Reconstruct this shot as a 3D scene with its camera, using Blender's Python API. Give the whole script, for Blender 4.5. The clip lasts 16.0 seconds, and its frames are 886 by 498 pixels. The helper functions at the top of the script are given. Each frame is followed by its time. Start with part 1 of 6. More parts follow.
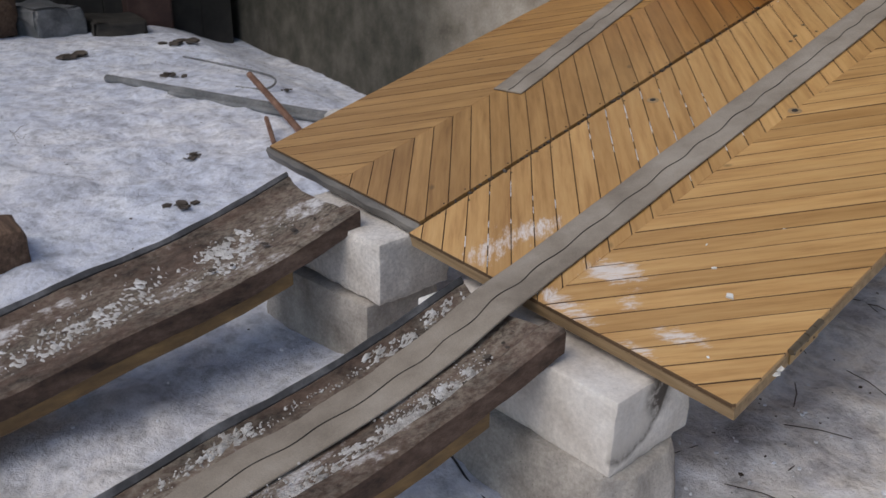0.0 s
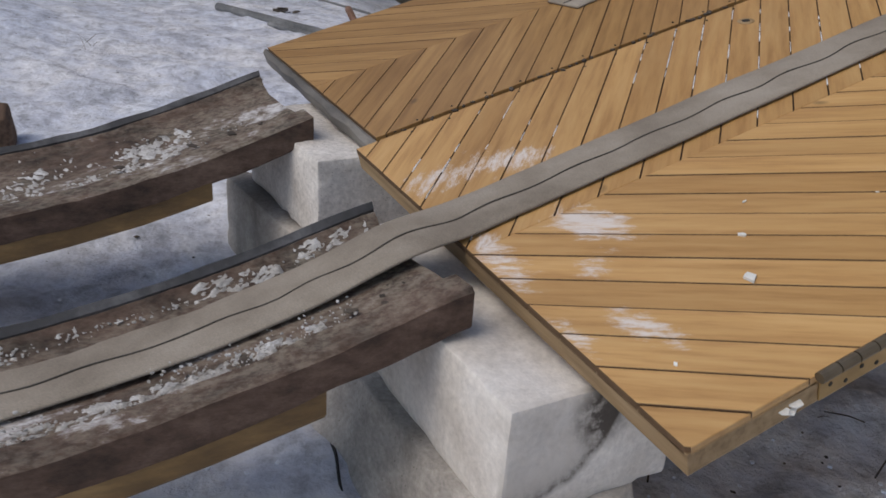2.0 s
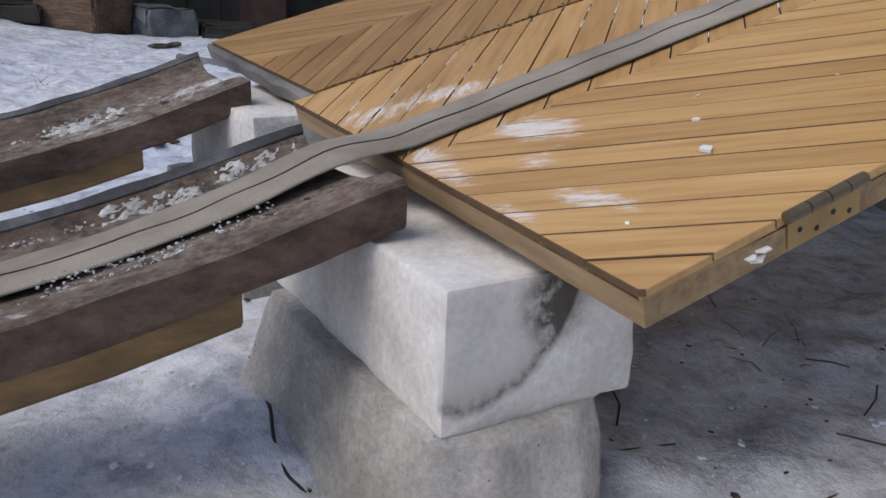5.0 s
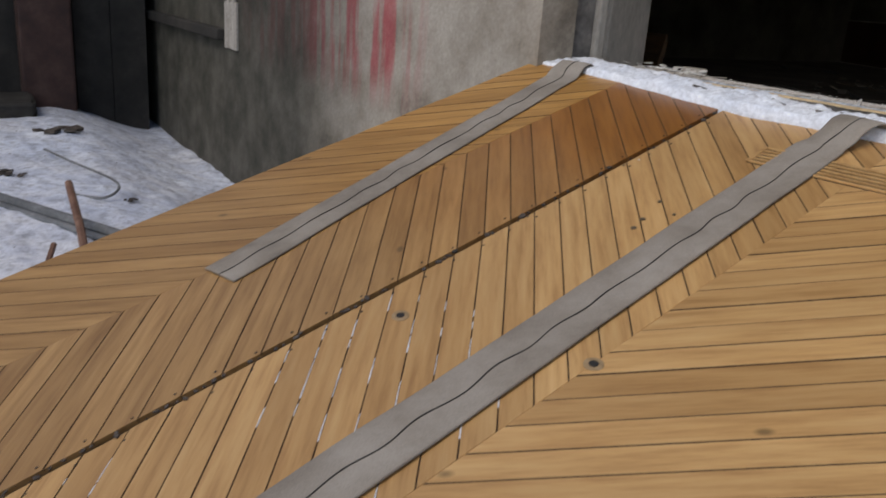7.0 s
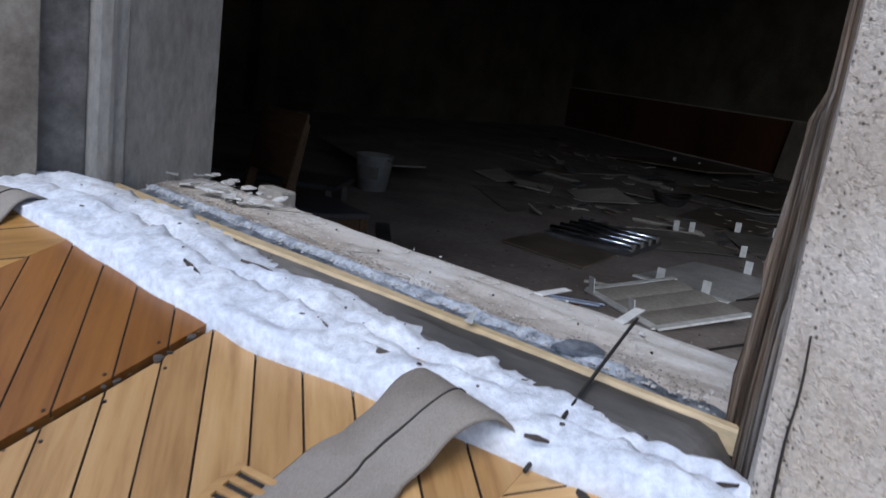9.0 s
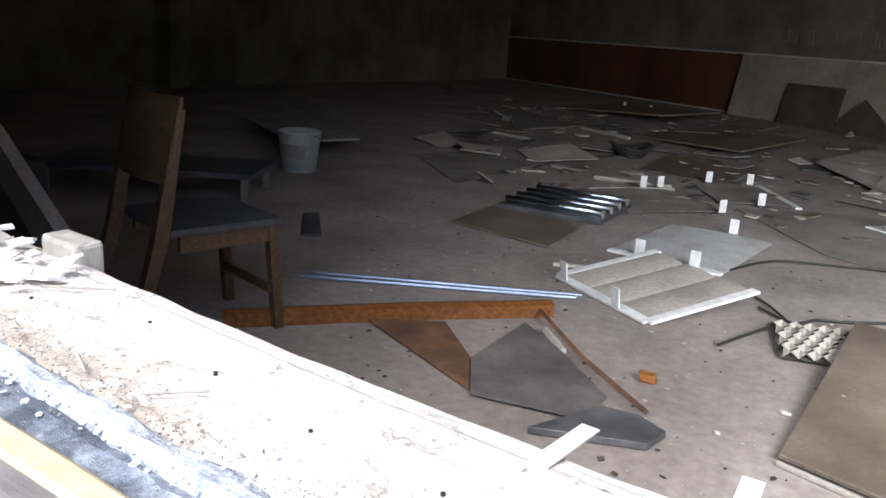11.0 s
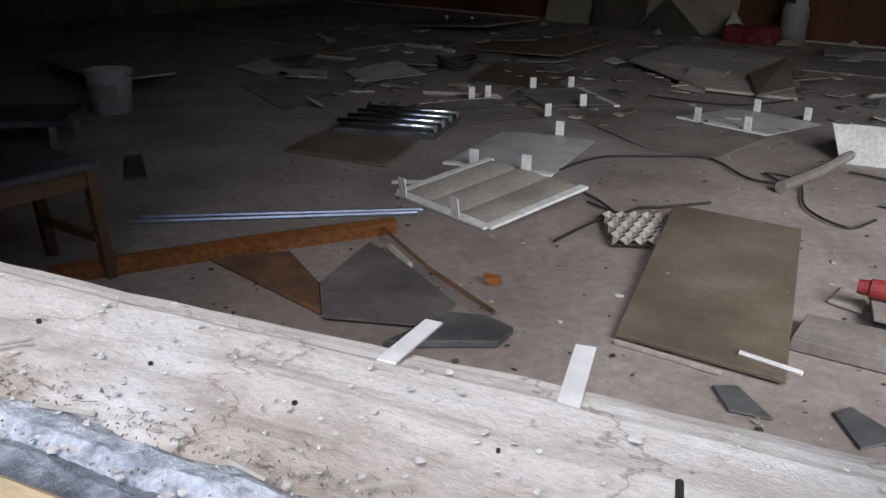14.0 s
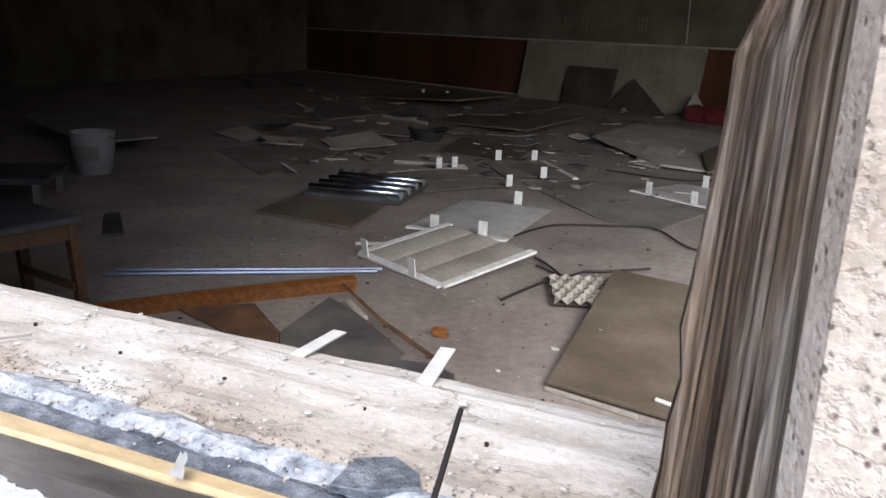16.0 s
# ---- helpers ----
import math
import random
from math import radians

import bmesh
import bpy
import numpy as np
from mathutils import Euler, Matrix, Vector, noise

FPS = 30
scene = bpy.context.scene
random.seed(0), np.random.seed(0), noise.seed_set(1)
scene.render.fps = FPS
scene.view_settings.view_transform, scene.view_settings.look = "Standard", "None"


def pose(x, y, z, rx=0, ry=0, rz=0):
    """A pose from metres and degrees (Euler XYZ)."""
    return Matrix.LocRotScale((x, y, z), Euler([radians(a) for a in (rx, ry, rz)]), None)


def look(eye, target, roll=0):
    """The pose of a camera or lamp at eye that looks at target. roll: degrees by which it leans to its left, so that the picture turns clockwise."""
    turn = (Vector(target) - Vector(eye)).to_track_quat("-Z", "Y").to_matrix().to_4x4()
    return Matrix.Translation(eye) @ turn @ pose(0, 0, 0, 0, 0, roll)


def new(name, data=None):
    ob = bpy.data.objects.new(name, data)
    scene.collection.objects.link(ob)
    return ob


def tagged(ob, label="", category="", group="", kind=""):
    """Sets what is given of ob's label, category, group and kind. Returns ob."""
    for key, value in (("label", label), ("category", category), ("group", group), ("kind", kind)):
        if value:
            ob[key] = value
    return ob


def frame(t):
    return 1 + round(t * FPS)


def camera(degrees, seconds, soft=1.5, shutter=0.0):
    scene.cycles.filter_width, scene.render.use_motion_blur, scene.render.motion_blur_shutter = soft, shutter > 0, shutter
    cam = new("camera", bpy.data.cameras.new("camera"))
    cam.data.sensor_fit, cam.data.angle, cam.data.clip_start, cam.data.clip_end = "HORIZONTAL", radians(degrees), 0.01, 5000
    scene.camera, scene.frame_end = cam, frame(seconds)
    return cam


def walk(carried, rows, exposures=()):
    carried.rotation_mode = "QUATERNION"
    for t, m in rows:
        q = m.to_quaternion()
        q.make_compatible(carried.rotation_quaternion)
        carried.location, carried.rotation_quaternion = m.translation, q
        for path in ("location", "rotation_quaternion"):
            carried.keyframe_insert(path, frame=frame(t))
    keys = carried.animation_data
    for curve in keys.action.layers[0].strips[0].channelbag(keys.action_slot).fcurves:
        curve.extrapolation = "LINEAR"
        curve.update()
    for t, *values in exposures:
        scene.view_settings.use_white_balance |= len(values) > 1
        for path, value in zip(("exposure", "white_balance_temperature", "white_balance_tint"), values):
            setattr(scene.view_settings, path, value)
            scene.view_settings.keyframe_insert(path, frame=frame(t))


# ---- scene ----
cam = camera(57.15, 16.0, shutter=0.15)
PATH = [
    (0, (0.728, -1.08, 1.344), (-0.817, -0.081, 0.561), 1.2),
    (0.5, (0.682, -0.802, 1.332), (-0.927, -0.035, 0.425), 3.1),
    (1, (0.65, -0.619, 1.369), (-0.939, 0.141, 0.422), 4.5),
    (1.5, (0.633, -0.481, 1.268), (-1.086, -0.019, 0.356), 2.9),
    (2, (0.535, -0.467, 1.043), (-1.182, 0.16, 0.231), 4.1),
    (2.5, (0.518, -0.387, 0.823), (-1.271, 0.241, 0.188), 1.2),
    (3, (0.543, -0.367, 0.768), (-1.187, 0.285, 0.003), 1.5),
    (3.2, (0.558, -0.381, 0.751), (-1.145, 0.315, -0.035), 1.6),
    (5.3, (0.542, -0.405, 0.825), (-1.232, 0.282, 0.207), 2.3),
    (5.5, (0.521, -0.416, 0.88), (-1.23, 0.251, 0.182), 2.5),
    (6, (0.471, -0.424, 1.119), (-1.154, 0.383, 0.277), 6.6),
    (6.5, (0.438, -0.283, 1.323), (-1.111, 0.671, 0.492), 4.5),
    (7, (0.315, 0.002, 1.416), (-1.295, 1.021, 0.809), 4.2),
    (7.5, (0.143, 0.314, 1.452), (-1.23, 1.655, 0.89), 5.4),
    (8, (0.028, 0.686, 1.482), (-1.422, 1.988, 1.032), 4.9),
    (8.5, (-0.094, 0.951, 1.502), (-1.512, 2.288, 1.055), 3.4),
    (9, (-0.302, 1.217, 1.528), (-1.577, 2.693, 1.086), 7.8),
    (9.2, (-0.367, 1.316, 1.536), (-1.681, 2.775, 1.155), 7.9),
    (11.3, (-0.749, 1.787, 1.497), (-1.893, 3.311, 0.889), 2.4),
    (11.5, (-0.754, 1.783, 1.49), (-1.881, 3.286, 0.802), 1.6),
    (12, (-0.756, 1.801, 1.487), (-1.686, 3.365, 0.657), -1.4),
    (12.5, (-0.748, 1.789, 1.485), (-1.744, 3.39, 0.818), 0.9),
    (13, (-0.74, 1.786, 1.487), (-1.687, 3.418, 0.826), 1.5),
    (13.5, (-0.727, 1.785, 1.492), (-1.518, 3.46, 0.737), 0.4),
    (14, (-0.718, 1.78, 1.493), (-1.526, 3.475, 0.803), 0.5),
    (14.5, (-0.711, 1.764, 1.492), (-1.554, 3.44, 0.797), 1.4),
    (15, (-0.676, 1.745, 1.507), (-1.49, 3.463, 0.887), 2.8),
    (15.5, (-0.62, 1.7, 1.523), (-1.365, 3.471, 0.97), 2.75),
    (16, (-0.543, 1.608, 1.53), (-1.327, 3.371, 1.002), 2.2),
]
walk(cam, [(t, look(eye, target, roll)) for t, eye, target, roll in PATH],
     exposures=[(0.0, 0.42, 6900, 10), (1.5, 0.42, 6900, 10), (3.0, 0.55, 6900, 10), (5.5, 0.66, 6400, 10), (6.2, 0.52, 6350, 10), (7.0, 0.36, 6700, 10), (7.6, 0.5, 6450, 10), (8.2, 0.6, 6050, 10),
                (9.2, 0.68, 5700, 10), (11.2, 2.5, 6000, 10), (11.4, 2.15, 6000, 10), (11.8, 1.72, 6150, 12), (12.6, 1.45, 6200, 12), (14.0, 1.28, 6100, 12), (15.0, 1.44, 6250, 12), (15.5, 1.52, 6250, 12), (16.0, 1.78, 6300, 12)])

# ---- world, sun, exposure ----
GROUND, FLOOR = 0.19, 0.531
world = bpy.data.worlds.new("overcast_sky")
scene.world = world
world.use_nodes = True
wn = world.node_tree
sky = wn.nodes.new("ShaderNodeTexSky")
sky.sky_type, sky.sun_disc = "NISHITA", False
sky.sun_elevation, sky.sun_rotation = radians(50), radians(168)
sky.air_density, sky.dust_density, sky.ozone_density = 1.0, 1.5, 1.6
wn.nodes["Background"].inputs["Strength"].default_value = 0.1
wn.links.new(sky.outputs[0], wn.nodes["Background"].inputs[0])
sun = new("sun", bpy.data.lights.new("sun", "SUN"))
sun.data.energy, sun.data.angle, sun.data.color = 0.8, radians(40), (1.0, 0.94, 0.85)
sun.matrix_world = look((0, 0, 10), (-0.62, 2.92, 5.6))


def window_light(x, y, z, w, h, power):
    """Daylight through one of the facade's other windows, lit inwards."""
    lamp = new("window_daylight", bpy.data.lights.new("window_daylight", "AREA"))
    lamp.data.shape, lamp.data.size, lamp.data.size_y = "RECTANGLE", w, h
    lamp.data.energy, lamp.data.color = power, (1.0, 0.965, 0.91)
    lamp.data.spread = radians(92)
    lamp.matrix_world = look((x, y, z), (x - 1.3, y + 3, z - 2.8))


window_light(1.5, 2.34, 2.3, 2.0, 2.0, 30)
window_light(4.7, 2.34, 2.3, 2.0, 2.0, 6)


# ---- materials ----
def tree(name):
    m = bpy.data.materials.new(name)
    m.use_nodes = True
    return m, m.node_tree, m.node_tree.nodes["Principled BSDF"]


def node(nt, kind, **values):
    n = nt.nodes.new(kind)
    for k, v in values.items():
        n.inputs[k.replace("_", " ")].default_value = v
    return n


def coords(nt, scale=(1, 1, 1), turn=0.0, shift=False):
    tc = nt.nodes.new("ShaderNodeTexCoord")
    mp = nt.nodes.new("ShaderNodeMapping")
    mp.inputs["Scale"].default_value = scale
    out = tc.outputs["Object"]
    if shift:
        info = nt.nodes.new("ShaderNodeObjectInfo")
        mul = nt.nodes.new("ShaderNodeMath")
        mul.operation = "MULTIPLY"
        mul.inputs[1].default_value = 37.0
        nt.links.new(info.outputs["Random"], mul.inputs[0])
        add = nt.nodes.new("ShaderNodeVectorMath")
        add.operation = "ADD"
        nt.links.new(out, add.inputs[0])
        nt.links.new(mul.outputs[0], add.inputs[1])
        out = add.outputs[0]
    if turn:
        first = nt.nodes.new("ShaderNodeMapping")
        first.inputs["Rotation"].default_value = (0, 0, turn)
        nt.links.new(out, first.inputs[0])
        out = first.outputs[0]
    nt.links.new(out, mp.inputs[0])
    return mp.outputs[0]


def noise_tex(nt, vec, scale, detail=5.0, rough=0.6):
    n = node(nt, "ShaderNodeTexNoise", Scale=scale, Detail=detail, Roughness=rough)
    nt.links.new(vec, n.inputs["Vector"])
    return n.outputs[0]


def ramp(nt, fac, stops):
    r = nt.nodes.new("ShaderNodeValToRGB")
    els = r.color_ramp.elements
    while len(els) < len(stops):
        els.new(0.5)
    for e, (p, c) in zip(els, stops):
        e.position, e.color = p, (*c, 1)
    nt.links.new(fac, r.inputs[0])
    return r.outputs[0]


def grey(v):
    return (v, v, v)


def blend(nt, fac, a, b, mode="MIX"):
    m = nt.nodes.new("ShaderNodeMix")
    m.data_type, m.blend_type = "RGBA", mode
    for s, i in ((fac, 0), (a, 6), (b, 7)):
        if isinstance(s, (int, float)):
            m.inputs[i].default_value = s
        elif isinstance(s, tuple):
            m.inputs[i].default_value = (*s, 1)
        else:
            nt.links.new(s, m.inputs[i])
    return m.outputs[2]


def bump(nt, bsdf, height, strength, distance):
    b = node(nt, "ShaderNodeBump", Strength=strength, Distance=distance)
    nt.links.new(height, b.inputs["Height"])
    nt.links.new(b.outputs[0], bsdf.inputs["Normal"])


def surface(name, dark, mid, light, scale=4.0, fine=40.0, rough=0.8, bumpy=0.4, depth=0.004, metal=0.0, shift=False,
            stretch=(1, 1, 1), specks=None, speck_scale=60.0, speck_cut=0.2):
    """A worn surface: broad stains, fine grain, specks and relief."""
    m, nt, b = tree(name)
    v = coords(nt, stretch, shift=shift)
    broad = noise_tex(nt, v, scale, 6)
    small = noise_tex(nt, v, fine, 4, 0.7)
    col = ramp(nt, broad, [(0.3, dark), (0.5, mid), (0.68, light)])
    col = blend(nt, 0.55, col, ramp(nt, small, [(0.3, grey(0.55)), (0.7, grey(1.35))]), "MULTIPLY")
    if specks:
        vo = node(nt, "ShaderNodeTexVoronoi", Scale=speck_scale)
        nt.links.new(v, vo.inputs["Vector"])
        col = blend(nt, ramp(nt, vo.outputs["Distance"], [(speck_cut * 0.6, grey(1)), (speck_cut, grey(0))]), col, specks)
    nt.links.new(col, b.inputs["Base Color"])
    b.inputs["Metallic"].default_value = metal
    rr = ramp(nt, small, [(0.2, grey(max(rough - 0.15, 0.05))), (0.8, grey(min(rough + 0.1, 1)))])
    nt.links.new(rr, b.inputs["Roughness"])
    if bumpy:
        bump(nt, b, small, bumpy, depth)
    return m


def timber(name, dark, mid, light, turn=0.0, rough=0.5, grain=60.0, knots=True, wet=None, frost=(), bumpy=0.25, shift=True):
    """Wood with grain along the local x axis, turned about z. wet: colour and where on y it sets in. frost: spots of snow dust."""
    m, nt, b = tree(name)
    v = coords(nt, (1.2, 14, 14), turn, shift)
    g = noise_tex(nt, v, grain / 14, 6, 0.65)
    wide = noise_tex(nt, coords(nt, (0.6, 3, 3), turn, shift), 2.2, 3)
    col = ramp(nt, g, [(0.28, dark), (0.5, mid), (0.72, light)])
    col = blend(nt, 0.5, col, ramp(nt, wide, [(0.3, (0.72, 0.66, 0.6)), (0.7, (1.25, 1.25, 1.25))]), "MULTIPLY")
    info = nt.nodes.new("ShaderNodeObjectInfo")
    col = blend(nt, 0.8, col, ramp(nt, info.outputs["Random"], [(0.0, (0.8, 0.76, 0.71)), (0.5, grey(1)), (1.0, (1.12, 1.11, 1.1))]), "MULTIPLY")
    plain = coords(nt)
    if knots:
        vo = node(nt, "ShaderNodeTexVoronoi", Scale=1.0)
        nt.links.new(coords(nt, (4.2, 7.5, 4), turn), vo.inputs["Vector"])
        col = blend(nt, ramp(nt, vo.outputs["Distance"], [(0.03, grey(0.85)), (0.075, grey(0))]), col, tuple(c * 0.35 for c in mid))
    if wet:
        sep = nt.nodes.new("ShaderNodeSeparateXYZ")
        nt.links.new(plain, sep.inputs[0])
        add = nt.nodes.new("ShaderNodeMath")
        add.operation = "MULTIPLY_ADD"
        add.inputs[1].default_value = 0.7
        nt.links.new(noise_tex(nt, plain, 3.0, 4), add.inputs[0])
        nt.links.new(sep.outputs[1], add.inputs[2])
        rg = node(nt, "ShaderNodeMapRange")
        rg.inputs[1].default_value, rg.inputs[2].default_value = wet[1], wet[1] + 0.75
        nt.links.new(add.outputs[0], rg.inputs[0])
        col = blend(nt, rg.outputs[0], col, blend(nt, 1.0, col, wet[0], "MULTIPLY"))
    rough_out = None
    if frost:
        total = None
        for x, y, rx, ry in frost:
            sub = node(nt, "ShaderNodeVectorMath")
            sub.operation = "SUBTRACT"
            sub.inputs[1].default_value = (x, y, 0)
            nt.links.new(plain, sub.inputs[0])
            div = node(nt, "ShaderNodeVectorMath")
            div.operation = "MULTIPLY"
            div.inputs[1].default_value = (1 / rx, 1 / ry, 0)
            nt.links.new(sub.outputs[0], div.inputs[0])
            ln = node(nt, "ShaderNodeVectorMath")
            ln.operation = "LENGTH"
            nt.links.new(div.outputs[0], ln.inputs[0])
            f = ramp(nt, ln.outputs["Value"], [(0.15, grey(0.6)), (1.0, grey(0))])
            total = f if total is None else blend(nt, 1.0, total, f, "ADD")
        flake = noise_tex(nt, coords(nt, (0.5, 1.7, 1), turn), 42.0, 8, 0.8)
        half = blend(nt, 1.0, total, grey(0.5), "MULTIPLY")
        mask = blend(nt, 1.0, half, flake, "ADD")
        mask = ramp(nt, mask, [(0.715, grey(0)), (0.88, grey(0.7))])
        col = blend(nt, mask, col, (0.78, 0.78, 0.8))
        rough_out = blend(nt, mask, grey(rough), grey(0.95))
    nt.links.new(col, b.inputs["Base Color"])
    b.inputs["Roughness"].default_value = rough
    if rough_out is not None:
        nt.links.new(rough_out, b.inputs["Roughness"])
    bump(nt, b, g, bumpy, 0.002)
    return m


def plain_mat(name, colour, rough=0.6, metal=0.0):
    m, nt, b = tree(name)
    n = noise_tex(nt, coords(nt), 25.0, 5)
    col = blend(nt, 0.5, colour, ramp(nt, n, [(0.3, grey(0.6)), (0.7, grey(1.3))]), "MULTIPLY")
    nt.links.new(col, b.inputs["Base Color"])
    b.inputs["Roughness"].default_value, b.inputs["Metallic"].default_value = rough, metal
    bump(nt, b, n, 0.15, 0.002)
    return m


def snow_mat():
    m, nt, b = tree("old_trodden_snow")
    v = coords(nt)
    big, mid, fine = noise_tex(nt, v, 0.75, 4), noise_tex(nt, v, 5.0, 6, 0.65), noise_tex(nt, v, 45.0, 4, 0.7)
    col = ramp(nt, mid, [(0.33, (0.44, 0.475, 0.565)), (0.45, (0.61, 0.66, 0.785)), (0.62, (0.735, 0.78, 0.88))])
    col = blend(nt, 0.25, col, ramp(nt, fine, [(0.3, grey(0.6)), (0.7, grey(1.25))]), "MULTIPLY")
    sep = nt.nodes.new("ShaderNodeSeparateXYZ")
    nt.links.new(v, sep.inputs[0])
    rg = node(nt, "ShaderNodeMapRange")
    rg.inputs[1].default_value, rg.inputs[2].default_value = -2.3, -0.2
    nt.links.new(sep.outputs[0], rg.inputs[0])
    trod = blend(nt, 1.0, ramp(nt, big, [(0.42, grey(0)), (0.62, grey(0.35))]), ramp(nt, rg.outputs[0], [(0, grey(0)), (1, grey(0.62))]), "ADD")
    trod = blend(nt, 1.0, trod, ramp(nt, mid, [(0.35, grey(0.4)), (0.6, grey(1))]), "MULTIPLY")
    col = blend(nt, trod, col, ramp(nt, noise_tex(nt, v, 9.0, 7, 0.7), [(0.35, (0.36, 0.29, 0.235)), (0.45, (0.8, 0.735, 0.67)), (0.6, (0.9, 0.855, 0.81))]))
    lumps = noise_tex(nt, v, 17.0, 8, 0.68)
    col = blend(nt, 0.8, col, ramp(nt, lumps, [(0.34, grey(0.55)), (0.5, grey(1.0)), (0.66, grey(1.18))]), "MULTIPLY")
    grit = ramp(nt, noise_tex(nt, v, 70.0, 3, 0.8), [(0.66, grey(0)), (0.76, grey(0.6))])
    grit = blend(nt, 1.0, grit, ramp(nt, noise_tex(nt, v, 2.3, 4), [(0.38, grey(0)), (0.56, grey(1))]), "MULTIPLY")
    col = blend(nt, grit, col, (0.1, 0.08, 0.065))
    nt.links.new(col, b.inputs["Base Color"])
    b.inputs["Roughness"].default_value = 0.75
    b.inputs["Subsurface Weight"].default_value = 0.0
    bump(nt, b, blend(nt, 0.1, blend(nt, 0.5, mid, lumps), fine), 0.8, 0.045)
    return m


def facade_mat():
    """Grey plaster with run-down red paint, near-black towards its west end; local axes are the world's."""
    m, nt, b = tree("stained_plaster")
    v = coords(nt)
    sep = nt.nodes.new("ShaderNodeSeparateXYZ")
    nt.links.new(v, sep.inputs[0])
    mid, fine = noise_tex(nt, v, 3.5, 8, 0.65), noise_tex(nt, v, 60, 4, 0.7)
    col = ramp(nt, mid, [(0.3, (0.17, 0.142, 0.11)), (0.42, (0.32, 0.276, 0.218)), (0.6, (0.44, 0.39, 0.325))])
    runs = noise_tex(nt, coords(nt, (9, 1, 0.7)), 1.6, 5, 0.6)
    paint = ramp(nt, runs, [(0.44, grey(0)), (0.56, grey(0.9))])
    for lo, hi, ax in ((-5.1, -4.6, 0), (-2.55, -2.95, 0), (0.86, 1.08, 2)):
        rg = node(nt, "ShaderNodeMapRange")
        rg.inputs[1].default_value, rg.inputs[2].default_value = lo, hi
        nt.links.new(sep.outputs[ax], rg.inputs[0])
        paint = blend(nt, 1.0, paint, rg.outputs[0], "MULTIPLY")
    col = blend(nt, paint, col, ramp(nt, mid, [(0.3, (0.33, 0.035, 0.045)), (0.55, (0.42, 0.12, 0.12)), (0.7, (0.45, 0.26, 0.24))]))
    # plaster turns near-black between x = -2.95 and x = -4.0
    dark_west = node(nt, "ShaderNodeMapRange")
    dark_west.inputs[1].default_value, dark_west.inputs[2].default_value = -2.95, -4.0
    nt.links.new(sep.outputs[0], dark_west.inputs[0])
    col = blend(nt, blend(nt, 1.0, dark_west.outputs[0], ramp(nt, mid, [(0.25, grey(1)), (0.75, grey(0.75))]), "MULTIPLY"), col, (0.026, 0.027, 0.019))
    col = blend(nt, 0.45, col, ramp(nt, fine, [(0.3, grey(0.6)), (0.7, grey(1.3))]), "MULTIPLY")
    nt.links.new(col, b.inputs["Base Color"])
    b.inputs["Roughness"].default_value = 0.9
    bump(nt, b, blend(nt, 0.4, mid, fine), 0.6, 0.008)
    return m


def sill_mat():
    """Flaking white paint with beige stains, hair cracks and grime towards the front."""
    m, nt, b = tree("flaking_sill")
    v = coords(nt, (0.75, 1.0, 1))
    broad, mid, fine = noise_tex(nt, v, 5.0, 6, 0.6), noise_tex(nt, v, 19.0, 8, 0.72), noise_tex(nt, v, 120.0, 4, 0.7)
    col = ramp(nt, mid, [(0.3, (0.66, 0.61, 0.55)), (0.42, (0.76, 0.73, 0.69)), (0.58, (0.82, 0.805, 0.785))])
    sep = nt.nodes.new("ShaderNodeSeparateXYZ")
    nt.links.new(coords(nt), sep.inputs[0])
    front = node(nt, "ShaderNodeMapRange")
    front.inputs[1].default_value, front.inputs[2].default_value = 2.24, 2.1
    nt.links.new(sep.outputs[1], front.inputs[0])
    far = node(nt, "ShaderNodeMapRange")
    far.inputs[1].default_value, far.inputs[2].default_value = -0.7, -1.2
    nt.links.new(sep.outputs[0], far.inputs[0])
    reach = blend(nt, 1.0, ramp(nt, front.outputs[0], [(0, grey(0.3)), (1, grey(0.95))]), ramp(nt, far.outputs[0], [(0, grey(0.7)), (1, grey(1))]), "MULTIPLY")
    stain = blend(nt, 1.0, ramp(nt, broad, [(0.31, grey(0)), (0.47, grey(1))]), reach, "MULTIPLY")
    col = blend(nt, stain, col, ramp(nt, mid, [(0.32, (0.27, 0.205, 0.145)), (0.55, (0.52, 0.435, 0.345))]))
    for tex, at, w, strength in ((broad, 0.47, 0.006, 0.75), (mid, 0.4, 0.005, 0.4)):
        line = ramp(nt, tex, [(at - w, grey(0)), (at, grey(strength)), (at + w, grey(0))])
        col = blend(nt, line, col, (0.2, 0.16, 0.12))
    col = blend(nt, 0.22, col, ramp(nt, fine, [(0.3, grey(0.6)), (0.65, grey(1.25))]), "MULTIPLY")
    nt.links.new(col, b.inputs["Base Color"])
    b.inputs["Roughness"].default_value = 0.85
    bump(nt, b, blend(nt, 0.35, mid, fine), 0.75, 0.006)
    return m


